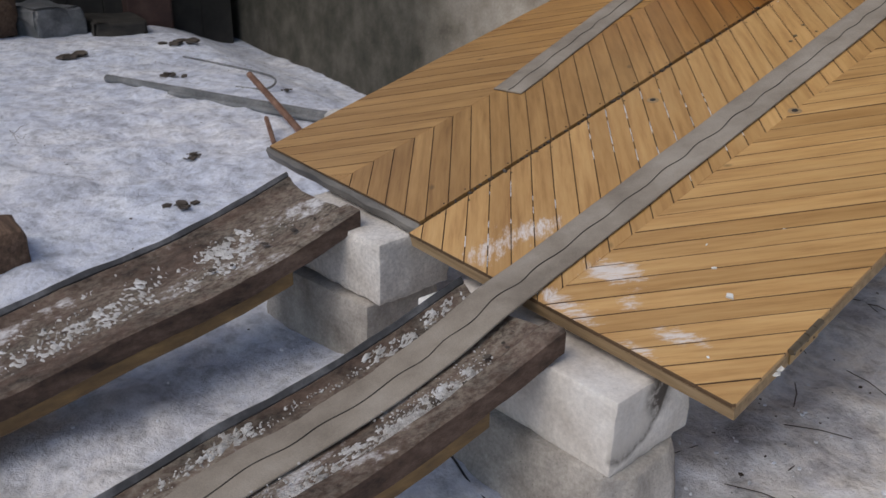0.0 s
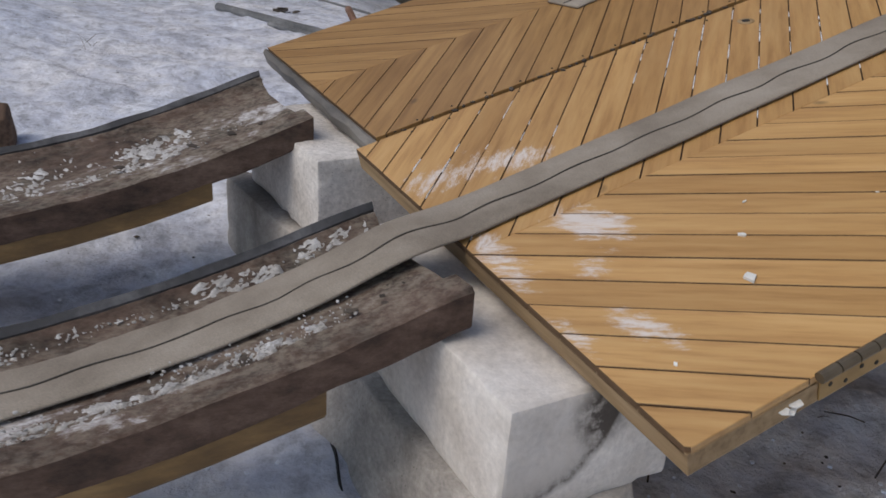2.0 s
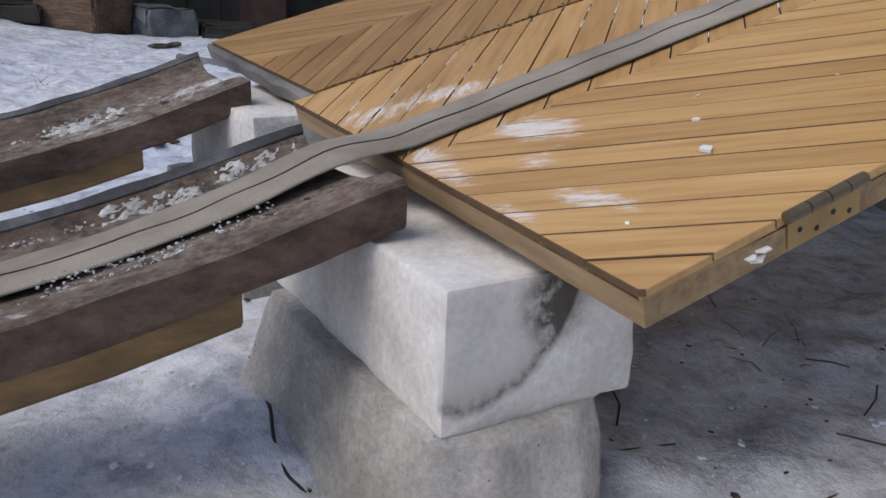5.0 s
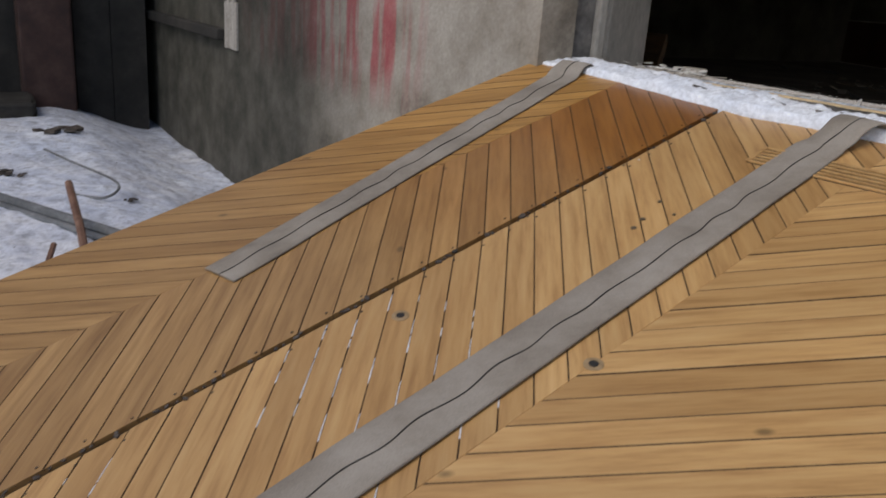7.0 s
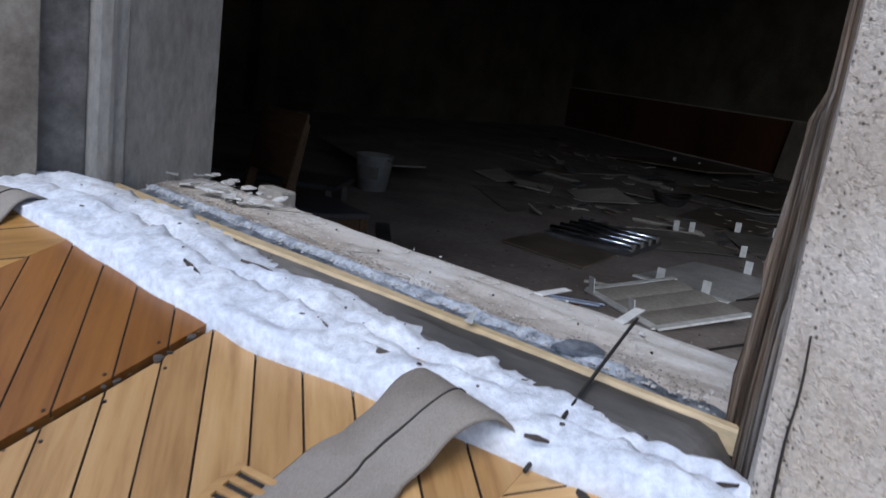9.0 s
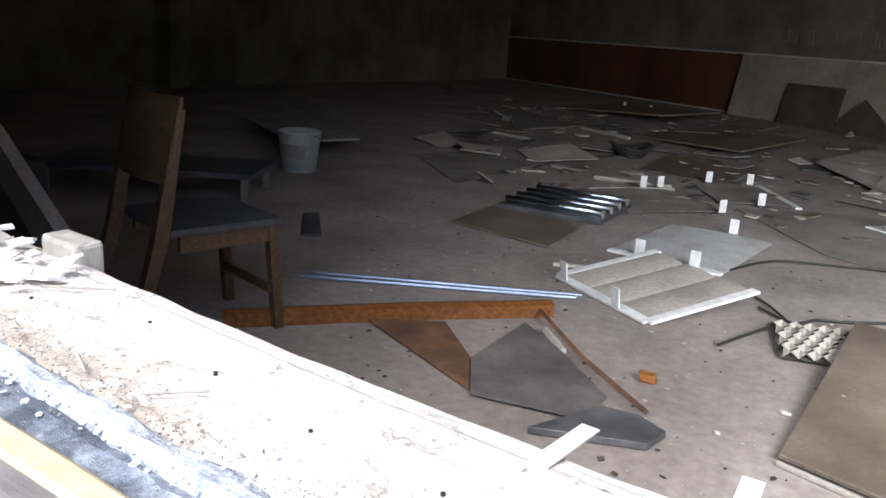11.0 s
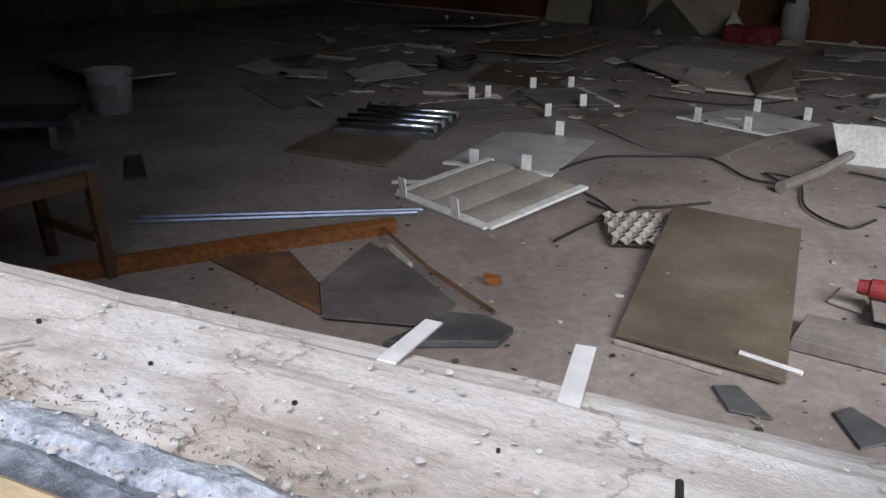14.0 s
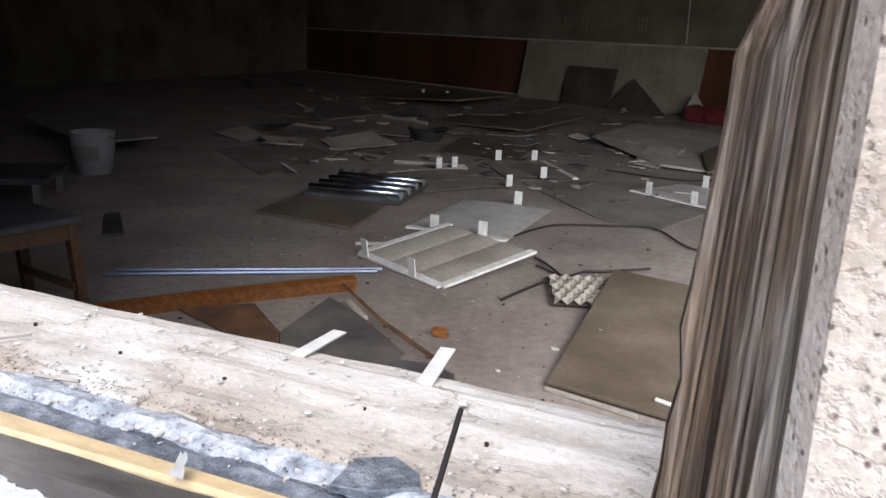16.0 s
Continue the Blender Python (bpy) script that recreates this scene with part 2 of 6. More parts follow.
def pebble_mat():
    """Beige pebble-dash: pale stones of many sizes, dark pits between them and a broad brown damp patch."""
    m, nt, b = tree("pebble_dash")
    v = coords(nt)
    broad, fine = noise_tex(nt, v, 4.5, 5, 0.6), noise_tex(nt, v, 230.0, 3, 0.7)
    col = ramp(nt, broad, [(0.32, (0.44, 0.375, 0.305)), (0.5, (0.57, 0.51, 0.435)), (0.66, (0.66, 0.61, 0.545))])
    stones = node(nt, "ShaderNodeTexVoronoi", Scale=230.0)
    nt.links.new(v, stones.inputs["Vector"])
    tone = ramp(nt, stones.outputs["Color"], [(0.1, (0.66, 0.6, 0.54)), (0.45, grey(0.95)), (0.85, (1.2, 1.17, 1.13))])
    col = blend(nt, 0.5, col, tone, "MULTIPLY")
    col = blend(nt, 0.4, col, ramp(nt, fine, [(0.3, grey(0.6)), (0.7, grey(1.3))]), "MULTIPLY")
    pits = noise_tex(nt, v, 110.0, 3, 0.6)
    dots = node(nt, "ShaderNodeTexVoronoi", Scale=210.0)
    nt.links.new(coords(nt, (1, 1, 0.8)), dots.inputs["Vector"])
    pit = blend(nt, 1.0, ramp(nt, dots.outputs["Color"], [(0.37, grey(0.9)), (0.41, grey(0))]), ramp(nt, dots.outputs["Distance"], [(0.22, grey(1)), (0.45, grey(0))]), "MULTIPLY")
    pit = blend(nt, 1.0, pit, ramp(nt, pits, [(0.42, grey(0)), (0.52, grey(1))]), "MULTIPLY")
    col = blend(nt, pit, col, (0.1, 0.075, 0.055))
    nt.links.new(col, b.inputs["Base Color"])
    b.inputs["Roughness"].default_value = 0.9
    bump(nt, b, blend(nt, 0.4, ramp(nt, pits, [(0.5, grey(1)), (0.66, grey(0))]), fine), 0.6, 0.004)
    return m


def old_wood():
    """Grey weathered wood with dark upright cracks and brown streaks."""
    m, nt, b = tree("weathered_wood")
    ridge = noise_tex(nt, coords(nt, (60, 60, 1.1)), 1.6, 5, 0.62)
    fibre = noise_tex(nt, coords(nt, (90, 90, 7)), 4.0, 4, 0.7)
    patch = noise_tex(nt, coords(nt, (6, 6, 3)), 2.0, 4)
    col = ramp(nt, ridge, [(0.38, (0.026, 0.019, 0.014)), (0.47, (0.1, 0.08, 0.062)), (0.56, (0.22, 0.195, 0.168)), (0.68, (0.37, 0.335, 0.3))])
    col = blend(nt, ramp(nt, patch, [(0.4, grey(0)), (0.6, grey(0.75))]), col, blend(nt, 1.0, col, (1.0, 0.74, 0.5), "MULTIPLY"))
    col = blend(nt, 0.6, col, ramp(nt, fibre, [(0.3, grey(0.5)), (0.7, grey(1.4))]), "MULTIPLY")
    nt.links.new(col, b.inputs["Base Color"])
    b.inputs["Roughness"].default_value = 0.88
    bump(nt, b, blend(nt, 0.3, ridge, fibre), 1.0, 0.008)
    return m


def beam_mat():
    """Rotten brown wood under grey dust, with thin snow in blotches."""
    m, nt, b = tree("rotten_brown_beam")
    v = coords(nt, (1, 0.5, 1))
    broad, mid, fine = noise_tex(nt, v, 4.0, 6, 0.65), noise_tex(nt, v, 14.0, 8, 0.7), noise_tex(nt, v, 95.0, 4, 0.75)
    col = ramp(nt, mid, [(0.36, (0.025, 0.015, 0.011)), (0.5, (0.085, 0.05, 0.036)), (0.64, (0.16, 0.105, 0.08))])
    dust = blend(nt, 1.0, ramp(nt, broad, [(0.4, grey(0.15)), (0.62, grey(0.85))]), ramp(nt, fine, [(0.38, grey(0.1)), (0.6, grey(1))]), "MULTIPLY")
    sep = nt.nodes.new("ShaderNodeSeparateXYZ")
    geo = nt.nodes.new("ShaderNodeNewGeometry")
    nt.links.new(geo.outputs["Normal"], sep.inputs[0])
    dust = blend(nt, 1.0, dust, ramp(nt, sep.outputs[2], [(0.3, grey(0.08)), (0.85, grey(1))]), "MULTIPLY")
    col = blend(nt, dust, col, (0.27, 0.235, 0.19))
    frost = blend(nt, 1.0, ramp(nt, noise_tex(nt, v, 7.0, 9, 0.75), [(0.56, grey(0)), (0.64, grey(0.8))]), ramp(nt, sep.outputs[2], [(0.75, grey(0)), (0.93, grey(1))]), "MULTIPLY")
    col = blend(nt, frost, col, (0.72, 0.72, 0.74))
    col = blend(nt, 0.4, col, ramp(nt, fine, [(0.3, grey(0.6)), (0.7, grey(1.3))]), "MULTIPLY")
    nt.links.new(col, b.inputs["Base Color"])
    b.inputs["Roughness"].default_value = 0.85
    bump(nt, b, blend(nt, 0.5, mid, fine), 0.8, 0.008)
    return m


PINE = ((0.38, 0.205, 0.075), (0.53, 0.315, 0.125), (0.6, 0.385, 0.17))
STAINED = ((0.27, 0.145, 0.05), (0.39, 0.225, 0.085), (0.47, 0.288, 0.118))
FROST = [(-0.69, 0.04, 0.1, 0.08), (-0.68, 0.14, 0.1, 0.09), (-0.64, 0.22, 0.08, 0.08), (-0.37, 0.02, 0.1, 0.06), (-0.46, 0.03, 0.07, 0.05),
         (-0.43, 0.15, 0.09, 0.06), (-0.375, 0.19, 0.1, 0.07), (-0.31, 0.11, 0.06, 0.05), (-0.2, 0.075, 0.06, 0.05), (-0.14, 0.095, 0.06, 0.04), (-0.21, 0.012, 0.09, 0.03)]
RIGHT_UP, LEFT_UP = math.atan(1.068), -math.atan(1.0)
M_PLANK = {
    ("right", 0): timber("varnished_pine", *PINE, turn=-LEFT_UP, rough=0.42, frost=FROST),
    ("right", 1): timber("varnished_pine_b", *PINE, turn=-RIGHT_UP, rough=0.42, frost=FROST),
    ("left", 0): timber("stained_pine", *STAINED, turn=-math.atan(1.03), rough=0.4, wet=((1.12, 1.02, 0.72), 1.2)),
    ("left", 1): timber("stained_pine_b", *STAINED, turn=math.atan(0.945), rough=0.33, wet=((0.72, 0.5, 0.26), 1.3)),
}
M_CORE = timber("door_edge_pine", (0.19, 0.125, 0.06), (0.34, 0.235, 0.125), (0.44, 0.32, 0.19), turn=0, rough=0.6)
# Dark brown on plank sides and core tops: dirt plus the groove's painted shadow.
M_GROOVE = plain_mat("dirty_shaded_groove", (0.12, 0.068, 0.033), 0.85)
M_SNOW = snow_mat()
M_FRESH = surface("fresh_snow", (0.74, 0.78, 0.86), (0.84, 0.87, 0.93), (0.9, 0.92, 0.96), 8, 60, 0.7, 0.5, 0.006)
M_CRUMB = surface("dirty_crumbled_snow", (0.34, 0.32, 0.3), (0.56, 0.545, 0.53), (0.76, 0.76, 0.77), 26, 160, 0.8, 0.9, 0.006)
M_FACADE = facade_mat()
M_PEBBLE = pebble_mat()
M_CONC = surface("weathered_concrete", (0.2, 0.18, 0.16), (0.3, 0.28, 0.25), (0.38, 0.36, 0.33), 4, 60, 0.9, 0.5)
M_JAMB = surface("greyed_white_paint", (0.33, 0.305, 0.265), (0.44, 0.412, 0.365), (0.52, 0.49, 0.44), 3, 50, 0.55, 0.15, stretch=(1, 1, 0.4))
M_OLDWOOD = old_wood()
M_RAIL = surface("wet_grey_rail", (0.055, 0.05, 0.045), (0.13, 0.12, 0.11), (0.24, 0.222, 0.2), 8, 60, 0.65, 0.4, stretch=(0.3, 1, 1))
M_SILL = sill_mat()
M_YELLOW = surface("yellow_wood_strip", (0.56, 0.41, 0.22), (0.69, 0.53, 0.31), (0.76, 0.61, 0.4), 7, 60, 0.5, 0.15, stretch=(0.3, 1, 1))
M_PUTTY = surface("pale_putty", (0.2, 0.22, 0.25), (0.48, 0.51, 0.56), (0.68, 0.71, 0.75), 30, 120, 0.8, 0.7, 0.006)
M_FILM = surface("blue_grey_film", (0.07, 0.082, 0.1), (0.16, 0.18, 0.21), (0.36, 0.39, 0.43), 22, 70, 0.35, 0.8, 0.008)
M_CRUST = surface("grey_brown_splinters", (0.16, 0.13, 0.1), (0.34, 0.29, 0.24), (0.56, 0.51, 0.45), 60, 150, 0.85, 0.2)
M_CHIP = surface("paint_chips", (0.55, 0.52, 0.48), (0.7, 0.68, 0.64), (0.8, 0.79, 0.77), 30, 90, 0.8, 0.2, shift=True)
M_GRIT = surface("dark_grit", (0.03, 0.026, 0.022), (0.07, 0.055, 0.045), (0.12, 0.1, 0.08), 20, 90, 0.9, 0.3, shift=True)
M_BLOCK = surface("aerated_block", (0.46, 0.42, 0.385), (0.68, 0.645, 0.61), (0.8, 0.775, 0.75), 4.5, 90, 0.95, 0.4, 0.003, specks=(0.3, 0.27, 0.25), speck_scale=130, speck_cut=0.16)
M_BLOCK_OLD = surface("dirty_block", (0.16, 0.143, 0.127), (0.4, 0.37, 0.34), (0.6, 0.565, 0.53), 4.5, 120, 0.95, 0.5, 0.004, specks=(0.17, 0.155, 0.13), speck_scale=60, speck_cut=0.1)
M_BEAM = beam_mat()
M_UNDER = surface("sawn_underside", (0.07, 0.042, 0.022), (0.21, 0.13, 0.055), (0.34, 0.225, 0.1), 9, 70, 0.8, 0.5, stretch=(1, 0.3, 1))
M_RUBBER = surface("black_rubber_edge", (0.03, 0.03, 0.032), (0.06, 0.06, 0.065), (0.17, 0.17, 0.18), 9, 80, 0.65, 0.4)
M_HOSE = surface("canvas_hose", (0.2, 0.168, 0.135), (0.295, 0.255, 0.21), (0.36, 0.318, 0.27), 7, 520, 0.92, 0.3, 0.001, stretch=(1, 0.8, 1))
M_STITCH = plain_mat("dark_stitching", (0.05, 0.045, 0.04), 0.9)
M_STEEL = plain_mat("worn_steel", (0.2, 0.165, 0.12), 0.45, 0.7)
M_BRASSY = plain_mat("yellowed_hinge_plate", (0.42, 0.28, 0.12), 0.45, 0.5)
M_BLACK = plain_mat("black_stick", (0.025, 0.022, 0.02), 0.7)
M_TAPE = plain_mat("white_paper", (0.75, 0.75, 0.73), 0.9)
M_FLOOR = surface("dusty_cement_floor", (0.2, 0.168, 0.155), (0.31, 0.268, 0.245), (0.4, 0.352, 0.325), 1.6, 26, 0.75, 0.4, 0.004, specks=(0.45, 0.44, 0.42), speck_scale=16, speck_cut=0.06)
M_INWALL = surface("dirty_beige_wall", (0.075, 0.064, 0.045), (0.15, 0.13, 0.097), (0.21, 0.185, 0.145), 1.2, 30, 0.9, 0.3)
M_PANEL = surface("brown_wall_panel", (0.045, 0.018, 0.008), (0.085, 0.033, 0.015), (0.12, 0.048, 0.022), 1.5, 30, 0.6, 0.2, stretch=(1, 1, 0.3))
M_WHITE = surface("dusty_white_enamel", (0.45, 0.44, 0.42), (0.58, 0.57, 0.55), (0.66, 0.66, 0.64), 6, 60, 0.5, 0.15, shift=True)
M_CLIP = plain_mat("white_clip", (0.8, 0.8, 0.78), 0.6)
M_CHROME = plain_mat("mirror_reflector", (0.75, 0.83, 0.93), 0.22, 1.0)
M_BROWNBOARD = surface("brown_hardboard", (0.12, 0.095, 0.07), (0.175, 0.14, 0.105), (0.23, 0.19, 0.15), 3, 50, 0.55, 0.25, shift=True, specks=(0.4, 0.38, 0.35), speck_scale=9, speck_cut=0.07)
M_GREYBOARD = surface("grey_board", (0.145, 0.13, 0.115), (0.23, 0.208, 0.185), (0.3, 0.275, 0.25), 3, 50, 0.8, 0.25, shift=True)
M_PALE = surface("pale_board", (0.31, 0.28, 0.24), (0.43, 0.395, 0.345), (0.51, 0.475, 0.425), 3, 50, 0.8, 0.25, shift=True)
M_DARKSHEET = surface("slate_sheet", (0.045, 0.045, 0.05), (0.085, 0.085, 0.09), (0.14, 0.14, 0.145), 4, 50, 0.45, 0.2, shift=True)
M_WALLBOARD = surface("yellowed_board", (0.2, 0.17, 0.13), (0.28, 0.245, 0.195), (0.34, 0.3, 0.245), 2, 40, 0.85, 0.2)
M_DARKBROWN = surface("dark_brown_panel", (0.04, 0.032, 0.024), (0.07, 0.057, 0.044), (0.1, 0.083, 0.066), 3, 50, 0.7, 0.2, shift=True)
M_LEAD = surface("lead_grey_sheet", (0.08, 0.073, 0.073), (0.135, 0.123, 0.12), (0.2, 0.182, 0.172), 6, 50, 0.55, 0.25, shift=True)
M_ORANGE = timber("orange_varnished_wood", (0.1, 0.035, 0.01), (0.22, 0.085, 0.022), (0.33, 0.14, 0.04), turn=0, rough=0.45)
M_CHAIR = timber("brown_chair_wood", (0.05, 0.028, 0.014), (0.11, 0.062, 0.03), (0.16, 0.092, 0.045), turn=0, rough=0.5)
M_RUST = surface("rusty_sheet", (0.06, 0.035, 0.025), (0.15, 0.08, 0.045), (0.26, 0.13, 0.06), 5, 60, 0.85, 0.4, shift=True)
M_PIPE = plain_mat("blue_steel_pipe", (0.3, 0.34, 0.42), 0.3, 0.7)
M_GREYPIPE = surface("grey_pole", (0.08, 0.085, 0.09), (0.15, 0.155, 0.16), (0.24, 0.245, 0.25), 6, 60, 0.6, 0.3)
M_BRICKRED = surface("red_brown_stick", (0.1, 0.05, 0.035), (0.17, 0.09, 0.06), (0.24, 0.14, 0.1), 10, 60, 0.85, 0.4)
M_LOG = timber("bark_brown_log", (0.05, 0.032, 0.022), (0.12, 0.075, 0.05), (0.2, 0.135, 0.095), turn=0, rough=0.9, knots=False, bumpy=0.7)
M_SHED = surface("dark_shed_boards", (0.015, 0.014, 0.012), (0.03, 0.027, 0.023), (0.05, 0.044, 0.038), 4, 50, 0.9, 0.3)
M_POST = surface("red_brown_post", (0.035, 0.018, 0.015), (0.06, 0.03, 0.024), (0.09, 0.05, 0.04), 6, 50, 0.8, 0.3)
M_RED = plain_mat("red_plastic", (0.22, 0.025, 0.028), 0.5)
M_LABEL = plain_mat("orange_label", (0.46, 0.2, 0.09), 0.6)
M_BUCKET = plain_mat("white_bucket", (0.4, 0.4, 0.39), 0.5)
M_BAG = plain_mat("dark_red_bag", (0.13, 0.014, 0.018), 0.6)
M_CABLE = plain_mat("dark_cable", (0.03, 0.027, 0.025), 0.6)
M_BURNT = surface("sooty_stain", (0.16, 0.145, 0.135), (0.24, 0.22, 0.205), (0.4, 0.37, 0.345), 9, 60, 0.95, 0.5)


# ---- building blocks ----
def mesh_of(bm, name, *mats):
    me = bpy.data.meshes.new(name)
    bmesh.ops.recalc_face_normals(bm, faces=bm.faces)
    bm.to_mesh(me)
    bm.free()
    for m in mats:
        me.materials.append(m)
    return me


def dark_top(ob, mat):
    """A second material for the faces of a mesh that look up."""
    ob.data.materials.append(mat)
    ob.data.polygons.foreach_set("material_index", [1 if f.normal.z > 0.7 else 0 for f in ob.data.polygons])
    return ob


def smooth(ob):
    ob.data.polygons.foreach_set("use_smooth", [True] * len(ob.data.polygons))
    return ob


def part(name, bm, material, parent, label=""):
    ob = new(name, mesh_of(bm, name, material))
    ob.parent = parent
    return tagged(ob, label)


def thing(name, label, category, m=None, group="", kind=""):
    ob = new(name)
    ob.empty_display_size = 0.1
    ob.matrix_world = m or Matrix()
    return tagged(ob, label, category, group, kind)


def single(name, bm, material, label="", category="", group="", kind="", m=None):
    ob = new(name, mesh_of(bm, name, material))
    if m:
        ob.matrix_world = m
    return tagged(ob, label, category, group, kind)


def cuboid(lo, hi, bevel=0.0, bm=None):
    bm = bm or bmesh.new()
    made = bmesh.ops.create_cube(bm, size=1)["verts"]
    for v in made:
        v.co = Vector([a + (c + 0.5) * (b - a) for a, b, c in zip(lo, hi, v.co)])
    if bevel:
        edges = {e for v in made for e in v.link_edges}
        bmesh.ops.bevel(bm, geom=list(edges), offset=bevel, segments=2, affect="EDGES", profile=0.6)
    return bm


def rough_box(lo, hi, cuts=6, amount=0.006, freq=9.0, seed=0.0, bevel=0.012):
    """A box with bevelled, chipped edges and an uneven skin."""
    bm = cuboid(lo, hi, bevel)
    bmesh.ops.subdivide_edges(bm, edges=bm.edges[:], cuts=cuts, use_grid_fill=True)
    mid = (Vector(lo) + Vector(hi)) / 2
    half = (Vector(hi) - Vector(lo)) / 2
    for v in bm.verts:
        d = v.co - mid
        n = noise.noise(v.co * freq + Vector((seed, seed * 2, 0)))
        n2 = noise.noise(v.co * freq * 3.1 + Vector((0, seed, 5)))
        rim = sum(abs(d[i]) > half[i] * 0.9 for i in range(3))
        pull = amount * (n + 0.5 * n2) - (amount * 1.6 * max(0, n2 + 0.2) if rim >= 2 else 0)
        v.co += d.normalized() * pull
    return bm


def clip_poly(poly, a, b, c):
    """Keeps the side of a polygon where a*x + b*y <= c."""
    out = []
    for i, p in enumerate(poly):
        q = poly[(i + 1) % len(poly)]
        dp, dq = a * p[0] + b * p[1] - c, a * q[0] + b * q[1] - c
        if dp <= 0:
            out.append(p)
        if (dp < 0 < dq) or (dq < 0 < dp):
            t = dp / (dp - dq)
            out.append((p[0] + t * (q[0] - p[0]), p[1] + t * (q[1] - p[1])))
    return out


def area(poly):
    return sum(p[0] * q[1] - q[0] * p[1] for p, q in zip(poly, poly[1:] + poly[:1])) / 2


def slab(poly, z0, z1, chamfer=0.0, bm=None):
    """An upright prism over a convex polygon, its top edge chamfered."""
    bm = bm or bmesh.new()
    if area(poly) < 0:
        poly = poly[::-1]
    rings = [[(x, y, z0) for x, y in poly], [(x, y, z1 - chamfer) for x, y in poly]]
    if chamfer:
        cx, cy = sum(p[0] for p in poly) / len(poly), sum(p[1] for p in poly) / len(poly)
        top = []
        for i, p in enumerate(poly):
            a, b = poly[i - 1], poly[(i + 1) % len(poly)]
            u, w = Vector((a[0] - p[0], a[1] - p[1])).normalized(), Vector((b[0] - p[0], b[1] - p[1])).normalized()
            s = u + w
            cross = abs(u.x * w.y - u.y * w.x)
            s = s * (chamfer / max(cross, 0.3))
            top.append((p[0] + s.x, p[1] + s.y, z1))
        rings.append(top)
    vs = [[bm.verts.new(c) for c in r] for r in rings]
    for lo, hi in zip(vs, vs[1:]):
        for i in range(len(lo)):
            j = (i + 1) % len(lo)
            bm.faces.new((lo[i], lo[j], hi[j], hi[i]))
    bm.faces.new(vs[-1])
    bm.faces.new(vs[0][::-1])
    return bm


def tube(points, radius, sides=8, bm=None, taper=1.0):
    """A round bar along a line of points."""
    bm = bm or bmesh.new()
    pts = [Vector(p) for p in points]
    rings = []
    for i, p in enumerate(pts):
        d = (pts[min(i + 1, len(pts) - 1)] - pts[max(i - 1, 0)]).normalized()
        side = d.cross(Vector((0, 0, 1)))
        side = side.normalized() if side.length > 0.05 else Vector((1, 0, 0))
        up = side.cross(d)
        r = radius * (1 + (taper - 1) * i / max(len(pts) - 1, 1))
        rings.append([bm.verts.new(p + r * (math.cos(2 * math.pi * k / sides) * side + math.sin(2 * math.pi * k / sides) * up)) for k in range(sides)])
    for a, b in zip(rings, rings[1:]):
        for k in range(sides):
            bm.faces.new((a[k], a[(k + 1) % sides], b[(k + 1) % sides], b[k]))
    bm.faces.new(rings[0][::-1])
    bm.faces.new(rings[-1])
    return bm


def curve_points(points, n):
    """A smooth line through points (Catmull-Rom), n steps a piece."""
    pts = [Vector(p) for p in points]
    out = []
    for i in range(len(pts) - 1):
        a, b, c, d = pts[max(i - 1, 0)], pts[i], pts[i + 1], pts[min(i + 2, len(pts) - 1)]
        for k in range(n):
            t = k / n
            out.append(0.5 * ((2 * b) + (c - a) * t + (2 * a - 5 * b + 4 * c - d) * t * t + (3 * b - a - 3 * c + d) * t ** 3))
    return out + [pts[-1]]


def loft(sections, bm=None, closed=True):
    """Skin over rows of points; closed: each row is a ring, with caps."""
    bm = bm or bmesh.new()
    vs = [[bm.verts.new(c) for c in row] for row in sections]
    n = len(vs[0])
    for a, b in zip(vs, vs[1:]):
        for k in range(n if closed else n - 1):
            bm.faces.new((a[k], a[(k + 1) % n], b[(k + 1) % n], b[k]))
    if closed:
        bm.faces.new(vs[0][::-1])
        bm.faces.new(vs[-1])
    return bm


def flakes(spots, size, bm=None, thick=0.3, seed=1):
    """Many small broken chips, each a low irregular prism: spots are (x, y, z)."""
    rnd = random.Random(seed)
    bm = bm or bmesh.new()
    for x, y, z in spots:
        r = size * rnd.uniform(0.35, 1.5) ** 1.4
        n, a0, lean = rnd.choice((4, 4, 5, 6)), rnd.uniform(0, 6.3), rnd.uniform(0.4, 1.0)
        turn = Matrix.Rotation(rnd.uniform(0, 6.3), 3, "Z") @ Matrix.Rotation(rnd.uniform(-0.25, 0.25), 3, "X")
        low = [turn @ Vector((r * math.cos(a0 + 6.283 * k / n) * rnd.uniform(0.7, 1.2), r * lean * math.sin(a0 + 6.283 * k / n), 0)) + Vector((x, y, z)) for k in range(n)]
        h = Vector((0, 0, max(r * thick, 0.0008)))
        a, b = [bm.verts.new(v - h * 0.3) for v in low], [bm.verts.new(v + h) for v in low]
        for k in range(n):
            bm.faces.new((a[k], a[(k + 1) % n], b[(k + 1) % n], b[k]))
        bm.faces.new(b)
        bm.faces.new(a[::-1])
    return bm


